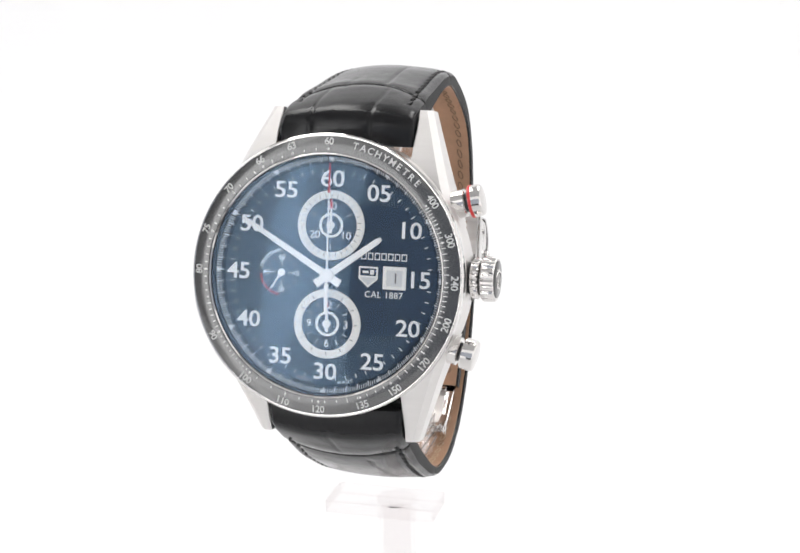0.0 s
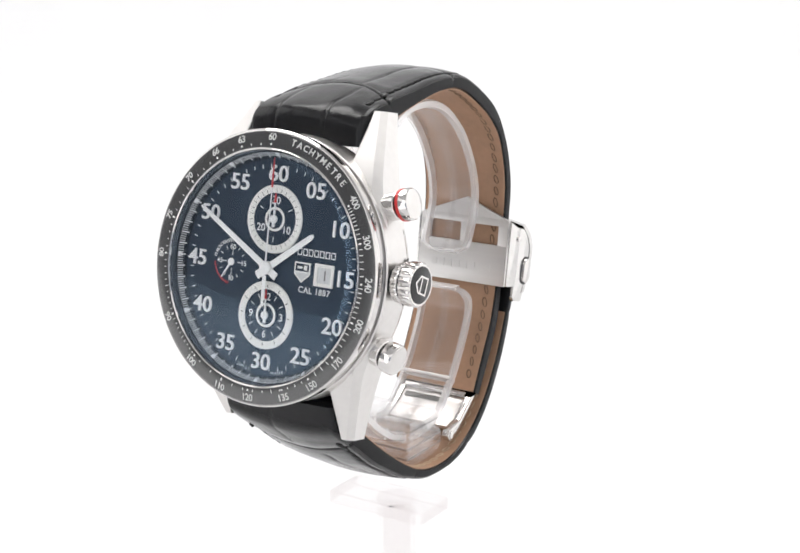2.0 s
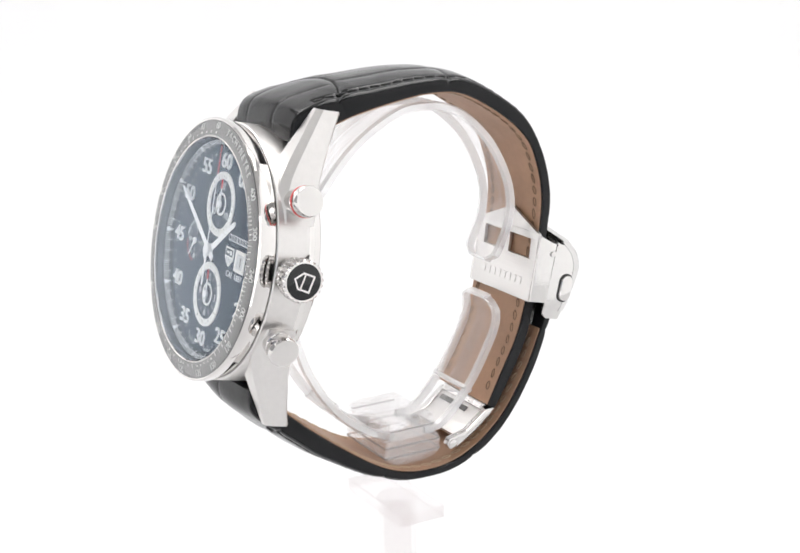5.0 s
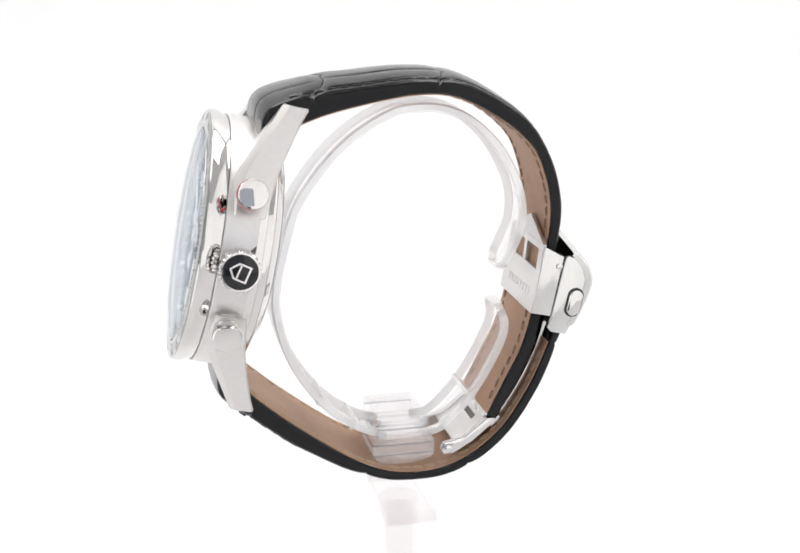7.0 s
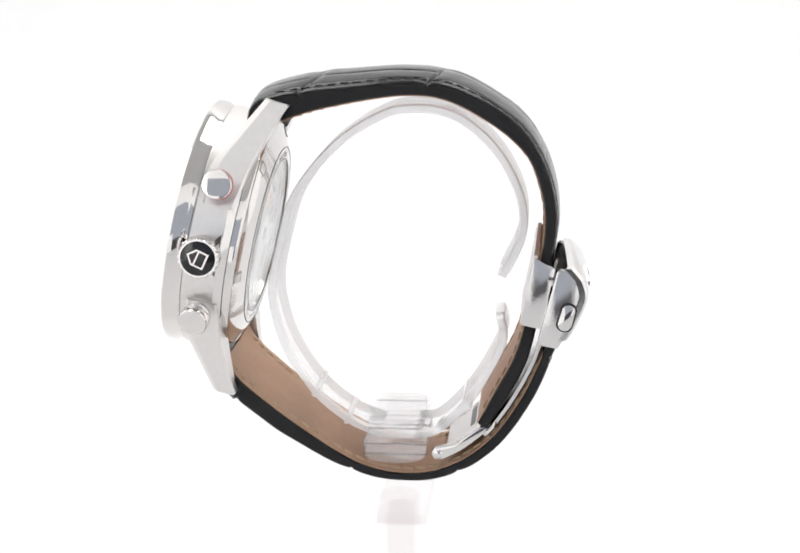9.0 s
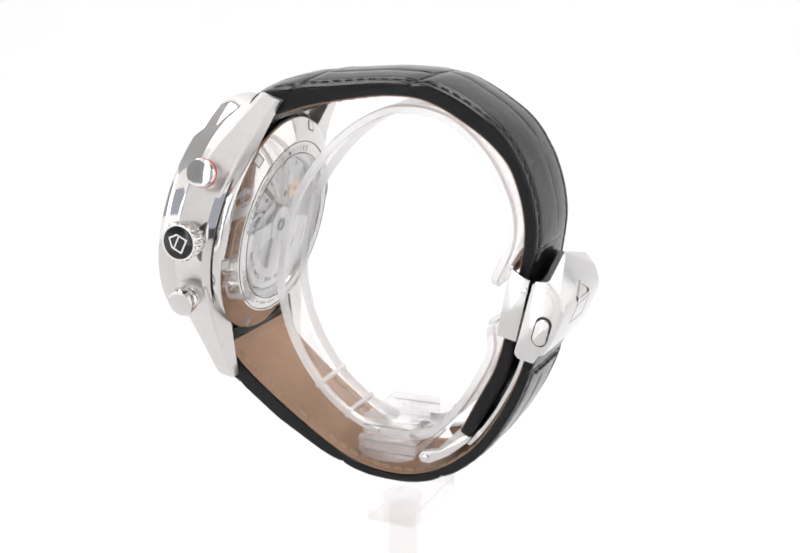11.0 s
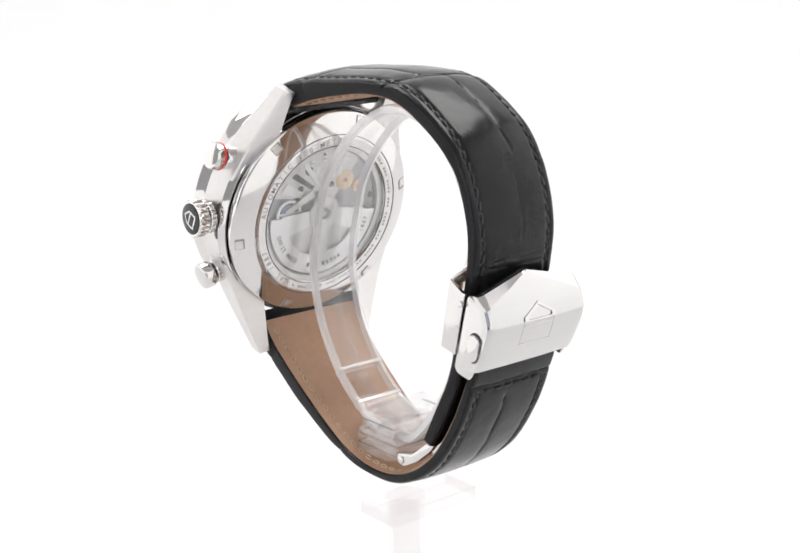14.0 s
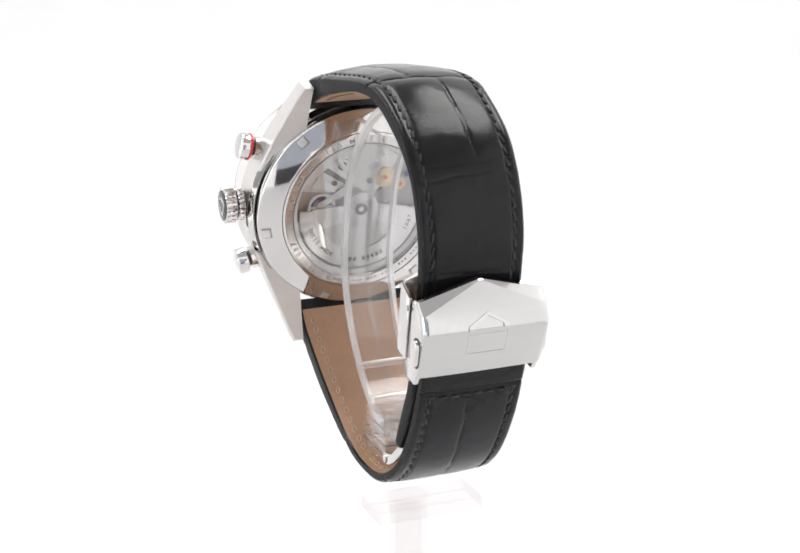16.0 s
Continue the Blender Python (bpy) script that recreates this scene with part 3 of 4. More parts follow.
def caseback():
    cb = part("caseback", revolve([(13.0, -9.6), (13.1, -10.15), (13.3, -10.3), (14.9, -10.35), (15.2, -10.25), (15.45, -10.22), (15.75, -10.13), (18.95, -8.78), (19.2, -8.62), (19.38, -8.38), (19.42, -8.1), (19.42, -6.7), (13.0, -6.7)], 160), STEEL, watch, "polished steel caseback with a glass window", HEAD)
    for k in range(6):
        a = 100 + 60 * k
        m = on_ring(18.0, a, -9.1, False, 0) @ Matrix.Rotation(radians(23), 4, "X")
        # a raised plate whose grey rim stands in for the notch's shaded edges
        n = part("key_notch", box(0, 0, 0, 1.95, 1.75, 0.36, 0.05, m=m), ENGRAVED, cb, "key notch plate with a grey rim for its shaded edge")
        part("notch_floor", box(0.12, 0.1, -0.03, 1.55, 1.4, 0.36, 0.05, m=m), BRUSHED, n)
    for r, w in ((15.3, -10.22), (13.25, -10.28), (19.72, -7.25)):
        part("caseback_groove", revolve([(r - 0.07, w), (r + 0.07, w), (r + 0.07, w - 0.1), (r - 0.07, w - 0.1)], 128), DARKSTEEL, cb)
    back = Matrix.Rotation(math.pi, 4, "Y")

    def engrave(s, a0, a1, size, r=14.1, flip=False):
        bm = ring_text(s, r, a0, a1, size, 0.04, 10.355, 0.006, flip)
        part("engraving", bm, ENGRAVED, cb, "", back)

    part("text_ring", revolve([(13.42, -10.3), (13.42, -10.365), (14.82, -10.365), (14.82, -10.3)], 128), CLASP, cb, "satin ring under the engraving")
    engrave("AUTOMATIC 100 METERS", -82, 14, 1.0)
    engrave("CAL 1887", -146, -112, 1.0)
    bars = bmesh.new()
    for k in range(56):
        if k % 9 not in (0, 5):
            ring_piece(13.9, 14.3, 40 + 3.0 * k, 41.6 + 3.0 * k, 10.36, 10.385, 4, bars)
    part("engraved_bars", bars, ENGRAVED, cb, "band of plain engraved bars", back)
    part("window_glass", revolve([(0, -10.2), (13.05, -10.2), (13.05, -9.7), (0, -9.7)], 96, False), BACKGLASS, watch, "clear display back", HEAD)
    mv = part("movement", revolve([(0, 7.3), (13.2, 7.3), (13.2, 8.0), (12.4, 8.1), (0, 8.1)], 96, False), PLATE, watch, "skeleton automatic movement", HEAD @ back)
    part("chapter_ring", revolve([(12.2, 8.0), (12.2, 9.3), (13.0, 9.5), (13.0, 8.0)], 96), MOVEMENT, mv)
    part("bridge", prism(arc(11.9, -70, 38, 14) + [(2.5, 2.0), (-1.5, 4.5), (-6.5, 3.4)], 8.1, 8.55, 0.12), MOVEMENT, mv)
    part("bridge", prism(arc(11.9, 55, 120, 10) + [(4.0, -3.0), (2.6, 2.4)], 8.1, 8.45, 0.12), PLATE, mv)
    # pale discs added so that the rotor's openings look light
    for x in (-3.7, 3.5):
        part("pale_disc", revolve([(0, 8.3), (3.3, 8.3), (3.3, 8.85), (3.1, 8.95), (0, 8.95)], 48, False), MOVEMENT, mv, "", mm_place(x, -4.6, 0))
    part("bridge", prism(arc(11.9, 130, 260, 14) + [(-4.0, 0.5), (1.5, -2.0)], 8.1, 8.4, 0.12), MOVEMENT, mv)
    part("column_slot", prism([(-7.4, 7.6), (-6.5, 8.3), (-2.2, 5.2), (-2.7, 4.6)], 8.5, 8.62), DARK, mv)
    # balance wheel
    bal = part("balance_wheel", revolve([(2.15, 8.55), (2.15, 8.85), (2.65, 8.85), (2.65, 8.55)], 48), ROTOR, mv, "", mm_place(-7.4, 0.8, 0))
    part("balance_jewel", revolve([(0, 8.3), (1.9, 8.3), (1.7, 8.6), (0, 8.7)], 32, False), BLUE, bal, "blue hub")
    part("balance_spoke", box(0, 0, 8.75, 4.6, 0.4, 0.15), ROTOR, bal)
    part("balance_cock", prism([(-0.9, -0.4), (5.2, 2.6), (4.6, 4.0), (-0.9, 0.8)], 8.9, 9.1, 0.06), MOVEMENT, bal)
    for x, y, r, mt in ((4.6, 5.6, 2.0, GOLD), (7.6, 4.0, 1.2, GOLD), (2.6, 7.6, 1.1, ROTOR), (-2.2, 8.2, 0.9, ROTOR)):
        g = part("gear", fluted(r, 8.45, 8.75, 24, 0.12), mt, mv, "", mm_place(x, y, 0))
        part("gear_hub", revolve([(0, 8.7), (0.45, 8.7), (0.4, 8.95), (0, 9.0)], 20, False), RED if mt is GOLD else ROTOR, g)
    for x, y in ((-3.2, 9.8), (-0.6, 10.4), (8.9, 5.8), (10.0, -1.5), (-9.6, -4.5), (4.4, 10.2)):
        s = part("screw", revolve([(0, 8.5), (0.55, 8.5), (0.55, 8.75), (0.45, 8.82), (0, 8.82)], 20, False), BLUE if x > 8 else ROTOR, mv, "", mm_place(x, y, 0))
        part("screw_slot", box(0, 0, 8.82, 0.9, 0.12, 0.02), DARK, s)
    # raised dark discs stand in for shaded recesses in the movement
    for k in range(9):
        part("movement_dark_disc", revolve_at(0.35 + 0.25 * (k % 3), 0.05, 5.4 + 1.9 * (k % 4), -66 + 21 * k, 8.56), DARK, mv)
    part("lever", prism([(-5.2, 9.6), (-4.4, 10.2), (-0.9, 5.4), (-1.5, 5.0)], 8.55, 8.8, 0.06), ROTOR, mv)
    part("lever", prism([(-9.6, 5.0), (-8.4, 6.6), (-4.6, 4.4), (-5.0, 3.4)], 8.55, 8.85, 0.06), ROTOR, mv)
    # a dark ring stands in for the shaded gap round the movement
    part("movement_dark_ring", revolve([(11.95, 8.1), (11.95, 8.2), (12.2, 8.2), (12.2, 8.1)], 64), DARK, mv)
    # rotor: a heavy half ring with openings
    rt = part("rotor", prism(arc(11.7, 94, 272, 36) + arc(8.1, 272, 94, 30), 9.0, 9.45, 0.1), ROTOR, mv, "satin half-moon winding rotor")
    for a in (106, 183, 260):
        part("rotor_arm", prism([(math.sin(radians(a)) * 9.0 + math.cos(radians(a)) * q * 2.2, math.cos(radians(a)) * 9.0 - math.sin(radians(a)) * q * 2.2) for q in (-1, 1)] +
             [(math.sin(radians(a)) * 1.4 + math.cos(radians(a)) * q * 1.3, math.cos(radians(a)) * 1.4 - math.sin(radians(a)) * q * 1.3) for q in (1, -1)], 9.02, 9.4), ROTOR, rt)
    part("rotor_hub", revolve([(0, 9.0), (3.3, 9.0), (3.3, 9.5), (3.1, 9.6), (1.6, 9.6), (1.5, 9.5), (0, 9.5)], 48, False), ROTOR, rt)
    part("rotor_bearing", revolve([(0.5, 9.5), (0.5, 9.68), (1.15, 9.68), (1.15, 9.5)], 32), DARKSTEEL, rt)
    part("rotor_writing", ring_text("SWISS MADE", 10.1, 252, 212, 0.85, 0.03, 9.46, 0.006, True), DARKSTEEL, rt)
    part("rotor_writing", ring_text("1887", 10.1, 118, 104, 0.85, 0.03, 9.46, 0.006, True), DARKSTEEL, rt)
    bars = bmesh.new()
    for k in range(9):
        if k != 3:
            ring_piece(9.7, 10.5, 196 - 5 * k, 192.6 - 5 * k, 9.46, 9.49, 4, bars)
    part("rotor_bars", bars, DARKSTEEL, rt, "row of plain engraved bars")


case()
dial()
caseback()

# ---- strap: each side is one domed band with scales, lining and stitching ----
class Band:
    """A strap side: rows of (outer y, z, inner y, z), with its half width, padding and creases along its length."""

    def __init__(self, rows, n, half, pad, cross, along, stitch=(0, 1)):
        self.p, self.length = spline(rows, n)
        self.n, self.half, self.pad, self.cross, self.along, self.stitch = n, half, pad, cross, along, stitch

    def at(self, s):
        f = min(max(s / self.length, 0), 1) * (self.n - 1)
        i = min(int(f), self.n - 2)
        return self.p[i] * (1 - f + i) + self.p[i + 1] * (f - i)

    def hw(self, s):
        return float(np.interp(s, *zip(*self.half)))

    def height(self, s, x):
        """How far the outer face stands above its edges."""
        h = self.hw(s)
        q = min(abs(x) / h, 1)
        pad = float(np.interp(s, *zip(*self.pad)))
        z = pad * (1 - q ** 2.2) - 0.35 * max(0, (q - 0.93) / 0.07) ** 2
        lo, hi = self.stitch
        if lo < s < hi:
            z -= 0.22 * math.exp(-((abs(x) - (h - 1.7)) / 0.42) ** 2)
        for s0, tilt, bow, depth in self.cross:
            line = s0 + tilt * x / 10 + bow * (x / 10) ** 2 + 0.35 * noise.noise((x * 0.35, s0, 3.0))
            d = s - line
            z -= depth * (0.9 * math.exp(-(d / 0.21) ** 2) + 0.45 * math.exp(-(d / 1.4) ** 2))
        for x0, x1, s0, s1, depth in self.along:
            if s0 < s < s1:
                t = (s - s0) / (s1 - s0)
                d = x - (x0 + (x1 - x0) * t + 0.4 * noise.noise((s * 0.18, x0, 7.0)))
                fade = min(1, (s - s0) / 1.5, (s1 - s) / 1.5)
                z -= depth * max(0, fade) * (math.exp(-(d / 0.19) ** 2) + 0.30 * math.exp(-(d / 1.2) ** 2))
        return z + 0.025 * noise.noise((x * 0.5, s * 0.5, 1.0))

    def axes_at(self, s):
        yo, zo, yi, zi = self.at(s)
        up = Vector((0, yo - yi, zo - zi)).normalized()
        a, b = self.at(s - 0.2), self.at(s + 0.2)
        along = Vector((0, *(b[:2] - a[:2]))).normalized()
        return Vector((X0, yo, zo)), Vector((X0, yi, zi)), up, along

    def solid(self, cols=72):
        bm = bmesh.new()
        rings = []
        for i in range(self.n):
            s = self.length * i / (self.n - 1)
            h = self.hw(s)
            o, inn, up, _ = self.axes_at(s)
            ring = []
            for j in range(cols + 1):
                x = h * math.sin(math.pi * (j / cols - 0.5)) * 0.35 + h * (2 * j / cols - 1) * 0.65
                ring.append(bm.verts.new(o + Vector((x, 0, 0)) + up * self.height(s, x)))
            for x in (h, h * 0.97, 0, -h * 0.97, -h):
                ring.append(bm.verts.new(inn + Vector((x, 0, 0)) + up * (0.18 if abs(x) == h else 0)))
            rings.append(ring)
        m = len(rings[0])
        for a, b in zip(rings, rings[1:]):
            for j in range(m):
                bm.faces.new((a[j], a[(j + 1) % m], b[(j + 1) % m], b[j]))
        bm.faces.new(rings[0])
        bm.faces.new(rings[-1])
        return bm

    def lining(self, s0, s1):
        bm = bmesh.new()
        rings = []
        k = int((s1 - s0) / 0.8)
        for i in range(k + 1):
            s = s0 + (s1 - s0) * i / k
            h = self.hw(s) - 0.35
            _, inn, up, _ = self.axes_at(s)
            ring = [bm.verts.new(inn + Vector((x, 0, 0)) - up * (0.16 + 0.04 * noise.noise((x * 0.4, s * 0.3, 5.0)))) for x in np.linspace(-h, h, 9)]
            ring += [bm.verts.new(inn + Vector((x, 0, 0)) + up * 0.1) for x in np.linspace(h, -h, 9)]
            rings.append(ring)
        m = len(rings[0])
        for a, b in zip(rings, rings[1:]):
            for j in range(m):
                bm.faces.new((a[j], a[(j + 1) % m], b[(j + 1) % m], b[j]))
        bm.faces.new(rings[0])
        bm.faces.new(rings[-1])
        return bm

    def stitches(self, s0, s1, side, inset, step, thick, inner=False):
        """A row of separate slanted thread stitches near one edge."""
        bm = bmesh.new()
        s = s0
        while s < s1:
            x = side * (self.hw(s) - inset)
            o, inn, up, along = self.axes_at(s)
            base = inn - up * 0.2 if inner else o + up * (self.height(s, x) + 0.06)
            across = Vector((1, 0, 0))
            fwd = (along + across * 0.22 * side).normalized()
            m = Matrix((across, fwd, up if not inner else -up)).transposed().to_4x4()
            m.translation = base + Vector((x, 0, 0))
            if inner:
                merge(bm, loop_stitch(step * (0.31 + 0.06 * random.random()), thick * (1.25 + 0.5 * random.random()), thick * 0.5, m))
            else:
                merge(bm, box(0, 0, 0, thick * (1.2 + 0.25 * random.random()), step * (0.62 + 0.1 * random.random()), thick * 1.1, thick * 0.4, m=m))
            s += step
        return bm


def loop_stitch(half_long, half_wide, r, m):
    """One oval loop of thread lying flat."""
    bm = bmesh.new()
    rings = []
    for k in range(14):
        a = 2 * math.pi * k / 14
        c = Vector((half_wide * math.cos(a), half_long * math.sin(a), 0))
        out = Vector((math.cos(a), math.sin(a), 0))
        rings.append([bm.verts.new(m @ (c + out * r * p + Vector((0, 0, r * q)))) for p, q in ((1, 0), (0, 1), (-1, 0), (0, -1))])
    for i in range(14):
        a, b = rings[i], rings[(i + 1) % 14]
        for j in range(4):
            bm.faces.new((a[j], a[(j + 1) % 4], b[(j + 1) % 4], b[j]))
    return bm


UPPER = Band([(-23.9, 26.6, -20.6, 26.2), (-22.9, 29.9, -19.6, 27.3), (-20.4, 31.5, -17.6, 28.0), (-14.5, 32.6, -13.2, 29.4), (-8.5, 33.1, -7.6, 30.6),
              (-2.4, 33.7, -2.0, 31.5), (1.6, 33.9, 1.5, 31.8), (6.9, 33.7, 6.0, 31.6), (11.0, 32.5, 9.9, 30.4), (15.8, 29.9, 14.3, 28.0), (20.2, 26.6, 18.5, 25.0),
              (23.3, 22.3, 21.7, 21.4), (25.2, 17.5, 23.4, 17.0), (26.1, 13.0, 24.2, 12.9), (26.1, 9.0, 24.2, 9.2), (25.4, 4.5, 23.6, 4.9), (24.4, 0.0, 22.6, 0.5),
              (23.1, -6.0, 21.3, -5.5), (21.5, -12.6, 19.4, -11.9), (18.4, -18.9, 16.4, -17.8), (15.0, -24.6, 13.4, -23.6)], 520,
             [(0, 10.5), (8, 10.4), (40, 8.9), (70, 8.5), (110, 8.4)], [(0, 0.2), (5, 1.15), (16, 1.8), (34, 1.2), (50, 0.75), (70, 0.45), (110, 0.2)],
             [(15.0, 0.6, -4.0, 0.42), (34.0, -0.8, -1.0, 0.40), (53.5, 0.4, 0.3, 0.06), (55.4, 0.9, -0.2, 0.08), (69.0, 0.3, 0.2, 0.07), (70.4, -0.3, 0.2, 0.06)],
             [(-5.5, -5.0, 0.5, 13.5, 0.15), (3.6, 4.6, 0.5, 14, 0.15), (3.4, 2.4, 15, 34, 0.26), (-1.4, -1.8, 34, 53.5, 0.16), (-1.2, -1.0, 56, 68, 0.09), (-3.0, -2.4, 12, 20, 0.08)], (8, 100))
LOWER = Band([(-32.3, -11.9, -29.0, -10.6), (-31.9, -15.6, -28.8, -13.2), (-28.6, -18.8, -26.6, -16.2), (-24.7, -21.8, -23.0, -19.5), (-20.6, -25.1, -19.1, -22.7), (-16.4, -27.8, -15.1, -25.7),
              (-12.1, -30.4, -11.1, -28.5), (-7.8, -32.4, -7.1, -30.8), (-3.5, -33.7, -3.1, -32.2), (0.8, -34.1, 0.8, -32.7), (5.2, -33.9, 4.9, -32.4), (9.6, -32.6, 8.9, -31.1), (13.9, -30.1, 13.0, -28.6),
              (18.2, -25.9, 16.9, -24.8), (22.5, -19.2, 21.0, -18.4), (25.4, -12.5, 23.9, -11.9), (26.8, -8.0, 25.4, -7.5), (27.8, -3.0, 26.4, -2.7)], 420,
             [(0, 10.5), (8, 10.4), (40, 9.2), (60, 8.9), (110, 8.7)], [(0, 0.3), (5, 1.0), (12, 1.4), (30, 0.9), (50, 0.4), (80, 0.2)],
             [(12.5, -0.5, -2.0, 0.40), (33.0, 0.7, -0.9, 0.34), (52.0, -0.5, 0.2, 0.30), (78.0, 0.1, 0.0, 0.28)],
             [(-1.6, -0.6, 0.5, 11, 0.14), (3.0, 5.0, 13.5, 33, 0.22), (-2.6, -1.0, 33, 52, 0.2), (-0.5, 0.8, 52, 76, 0.2)], (9, 77.4))


def straps():
    for band, name, lab, s_end, lin in ((UPPER, "strap_long", "black crocodile leather strap half, folded through the clasp", 96, (6, 105)), (LOWER, "strap_short", "black crocodile leather strap half", 77, (3, 78))):
        st = part(name, band.solid(), LEATHER, watch, lab, sharp=50)
        st.data.materials.append(EDGE)
        for poly in st.data.polygons:
            if abs(poly.normal.x) > 0.85:
                poly.material_index = 1
        part("lining", band.lining(*lin), LINING, st, "tan calf leather lining")
        for side in (1, -1):
            tagged(part("stitching", band.stitches(9, s_end if band is LOWER else 72, side, 1.7, 2.05, 0.34), THREAD, st, "black stitching"), kind="stuff")
            tagged(part("lining_stitching", band.stitches(lin[0] + 3, lin[1] - 3, side, 2.0, 2.3, 0.24, True), TANTHREAD if band is UPPER else PALETHREAD, st, "brown stitching" if band is UPPER else "pale tan stitching"), kind="stuff")
        if band is LOWER:
            bm = bmesh.new()
            x = -7.0
            o, inn, up, along = band.axes_at(77.2)
            while x < 7.1:
                m = Matrix((along, Vector((1, 0, 0)), -up)).transposed().to_4x4()
                m.translation = o + up * (band.height(77.2, x) + 0.1) + Vector((x, 0, 0))
                merge(bm, box(0, 0, 0, 0.36, 1.3, 0.36, 0.12, m=m))
                x += 2.0
            tagged(part("end_stitching", bm, THREAD, st, "black stitching"), kind="stuff")


straps()


# ---- folding clasp ----
def yz_prism(points, x0, x1, bevel=0.0):
    """A side outline of (y, z) drawn across from x0 to x1."""
    bm = bmesh.new()
    a = [bm.verts.new((X0 + x0, y, z)) for y, z in points]
    b = [bm.verts.new((X0 + x1, y, z)) for y, z in points]
    bm.faces.new(a)
    bm.faces.new(b[::-1])
    n = len(points)
    for i in range(n):
        bm.faces.new((a[i], b[i], b[(i + 1) % n], a[(i + 1) % n]))
    if bevel:
        bmesh.ops.recalc_face_normals(bm, faces=bm.faces)
        bmesh.ops.bevel(bm, geom=list(bm.edges), offset=bevel, segments=2, affect="EDGES", profile=0.6)
    return bm


def clasp():
    W2 = 9.6
    WC = 10.4
    # the cover: a curved shield plate that rises to a point
    prof, _ = spline([(28.35, -8.2), (29.3, -6.6), (30.8, -3.4), (31.6, -0.8), (31.3, 0.9), (30.5, 2.8), (28.4, 6.5)], 25)
    bm = bmesh.new()
    nx = 40
    grids = []
    for off in (0.0, -1.0):
        g = []
        for i in range(nx + 1):
            q = 2 * i / nx - 1
            x = WC * (q * 0.75 + 0.25 * math.sin(math.pi * q / 2))
            top = 1.0 - 0.18 * abs(x) / WC
            col = []
            for k in range(25):
                lip = 0.2 + 3.2 * abs(x) / WC
                f = (24 * top - lip) * k / 20 if k <= 20 else 24 * top - lip + lip * (k - 20) / 4
                j = min(int(f), 23)
                y, z = prof[j] * (1 - f + j) + prof[j + 1] * (f - j)
                y -= (0.03 + 0.12 * abs(x) / WC) * max(0, k - 20)
                bow = 0.25 * (abs(x) / WC) ** 2 + 0.5 * max(0.0, (abs(x) / WC - 0.93) / 0.07) ** 2
                col.append(bm.verts.new((X0 + x, y + off - bow, z)))
            g.append(col)
        grids.append(g)
    a, b = grids
    lip_faces = set()
    for i in range(nx):
        for k in range(24):
            if k >= 20:
                lip_faces.add(len(bm.faces))
            bm.faces.new((a[i][k], a[i + 1][k], a[i + 1][k + 1], a[i][k + 1]))
            bm.faces.new((b[i][k], b[i][k + 1], b[i + 1][k + 1], b[i + 1][k]))
        bm.faces.new((a[i][0], b[i][0], b[i + 1][0], a[i + 1][0]))
        bm.faces.new((a[i][24], a[i + 1][24], b[i + 1][24], b[i][24]))
    for k in range(24):
        bm.faces.new((a[0][k], a[0][k + 1], b[0][k + 1], b[0][k]))
        bm.faces.new((a[nx][k], b[nx][k], b[nx][k + 1], a[nx][k + 1]))
    cover = part("clasp_cover", bm, COVER, watch, "polished steel folding clasp cover with a bevelled pointed top", sharp=30)
    cover.data.materials.append(STEEL)
    for poly in cover.data.polygons:
        if poly.index in lip_faces:
            poly.material_index = 1
    sides = {}
    for poly in cover.data.polygons:
        for key in poly.edge_keys:
            sides.setdefault(key, set()).add(poly.material_index)
    for edge in cover.data.edges:
        if len(sides[tuple(sorted(edge.vertices))]) == 2:
            edge.use_edge_sharp = True
    for sx in (1, -1):
        part("clasp_side", yz_prism([(26.5, -9.7), (28.3, -6.6), (29.8, -3.4), (30.5, -0.8), (30.3, 1.0), (29.6, 2.9), (26.9, 3.9), (26.3, 3.5), (23.3, -8.2), (23.9, -9.1)], sx * (W2 - 0.05), sx * (W2 + 0.75), 0.22), CLASP, cover)
        pill = []
        for k in range(28):
            t = 2 * math.pi * k / 28
            pill.append((1.15 * math.cos(t), 1.15 * math.sin(t) + (1.1 if math.sin(t) > 0 else -1.1)))
        for grow, x1, mt, nm in ((1.22, W2 + 0.80, DARK, "button_recess"), (1.0, W2 + 1.35, STEEL, "button")):
            b2 = prism([(p * grow, q * (1 + (grow - 1) * 0.6)) for p, q in pill], 0, 1.0 if nm == "button" else 0.6, 0.2 if nm == "button" else 0)
            m = Matrix.Translation((X0 + sx * (x1 - (1.0 if nm == "button" else 0.6)), 27.9, -4.2)) @ Matrix.Rotation(radians(-15), 4, "X") @ \
                Matrix(((0, 0, sx, 0), (1, 0, 0, 0), (0, 1, 0, 0), (0, 0, 0, 1)))
            b2.transform(m)
            part(nm, b2, mt, cover, "polished release button" if nm == "button" else "")
    # engraved shield on the cover
    pts = [(-3.3, 2.2), (3.3, 2.2), (3.3, 3.0), (0, 4.9), (-3.3, 3.0)]

    def on_cover(bm2):
        bmesh.ops.subdivide_edges(bm2, edges=list(bm2.edges), cuts=5, use_grid_fill=True)
        for v in bm2.verts:
            z = v.co.y - 2.9
            y = float(np.interp(z, prof[:, 1], prof[:, 0]))
            v.co = Vector((X0 + v.co.x, y - 0.25 * (abs(v.co.x) / WC) ** 2 + v.co.z, z))
        return bm2

    part("cover_emblem", on_cover(outline_shape(pts, 0.46, -0.05, 0.18)), STEEL, cover, "plain engraved shield outline")
    part("cover_emblem_bar", on_cover(box(0, 1.45, 0, 6.0, 0.2, 0.16)), STEEL, cover)
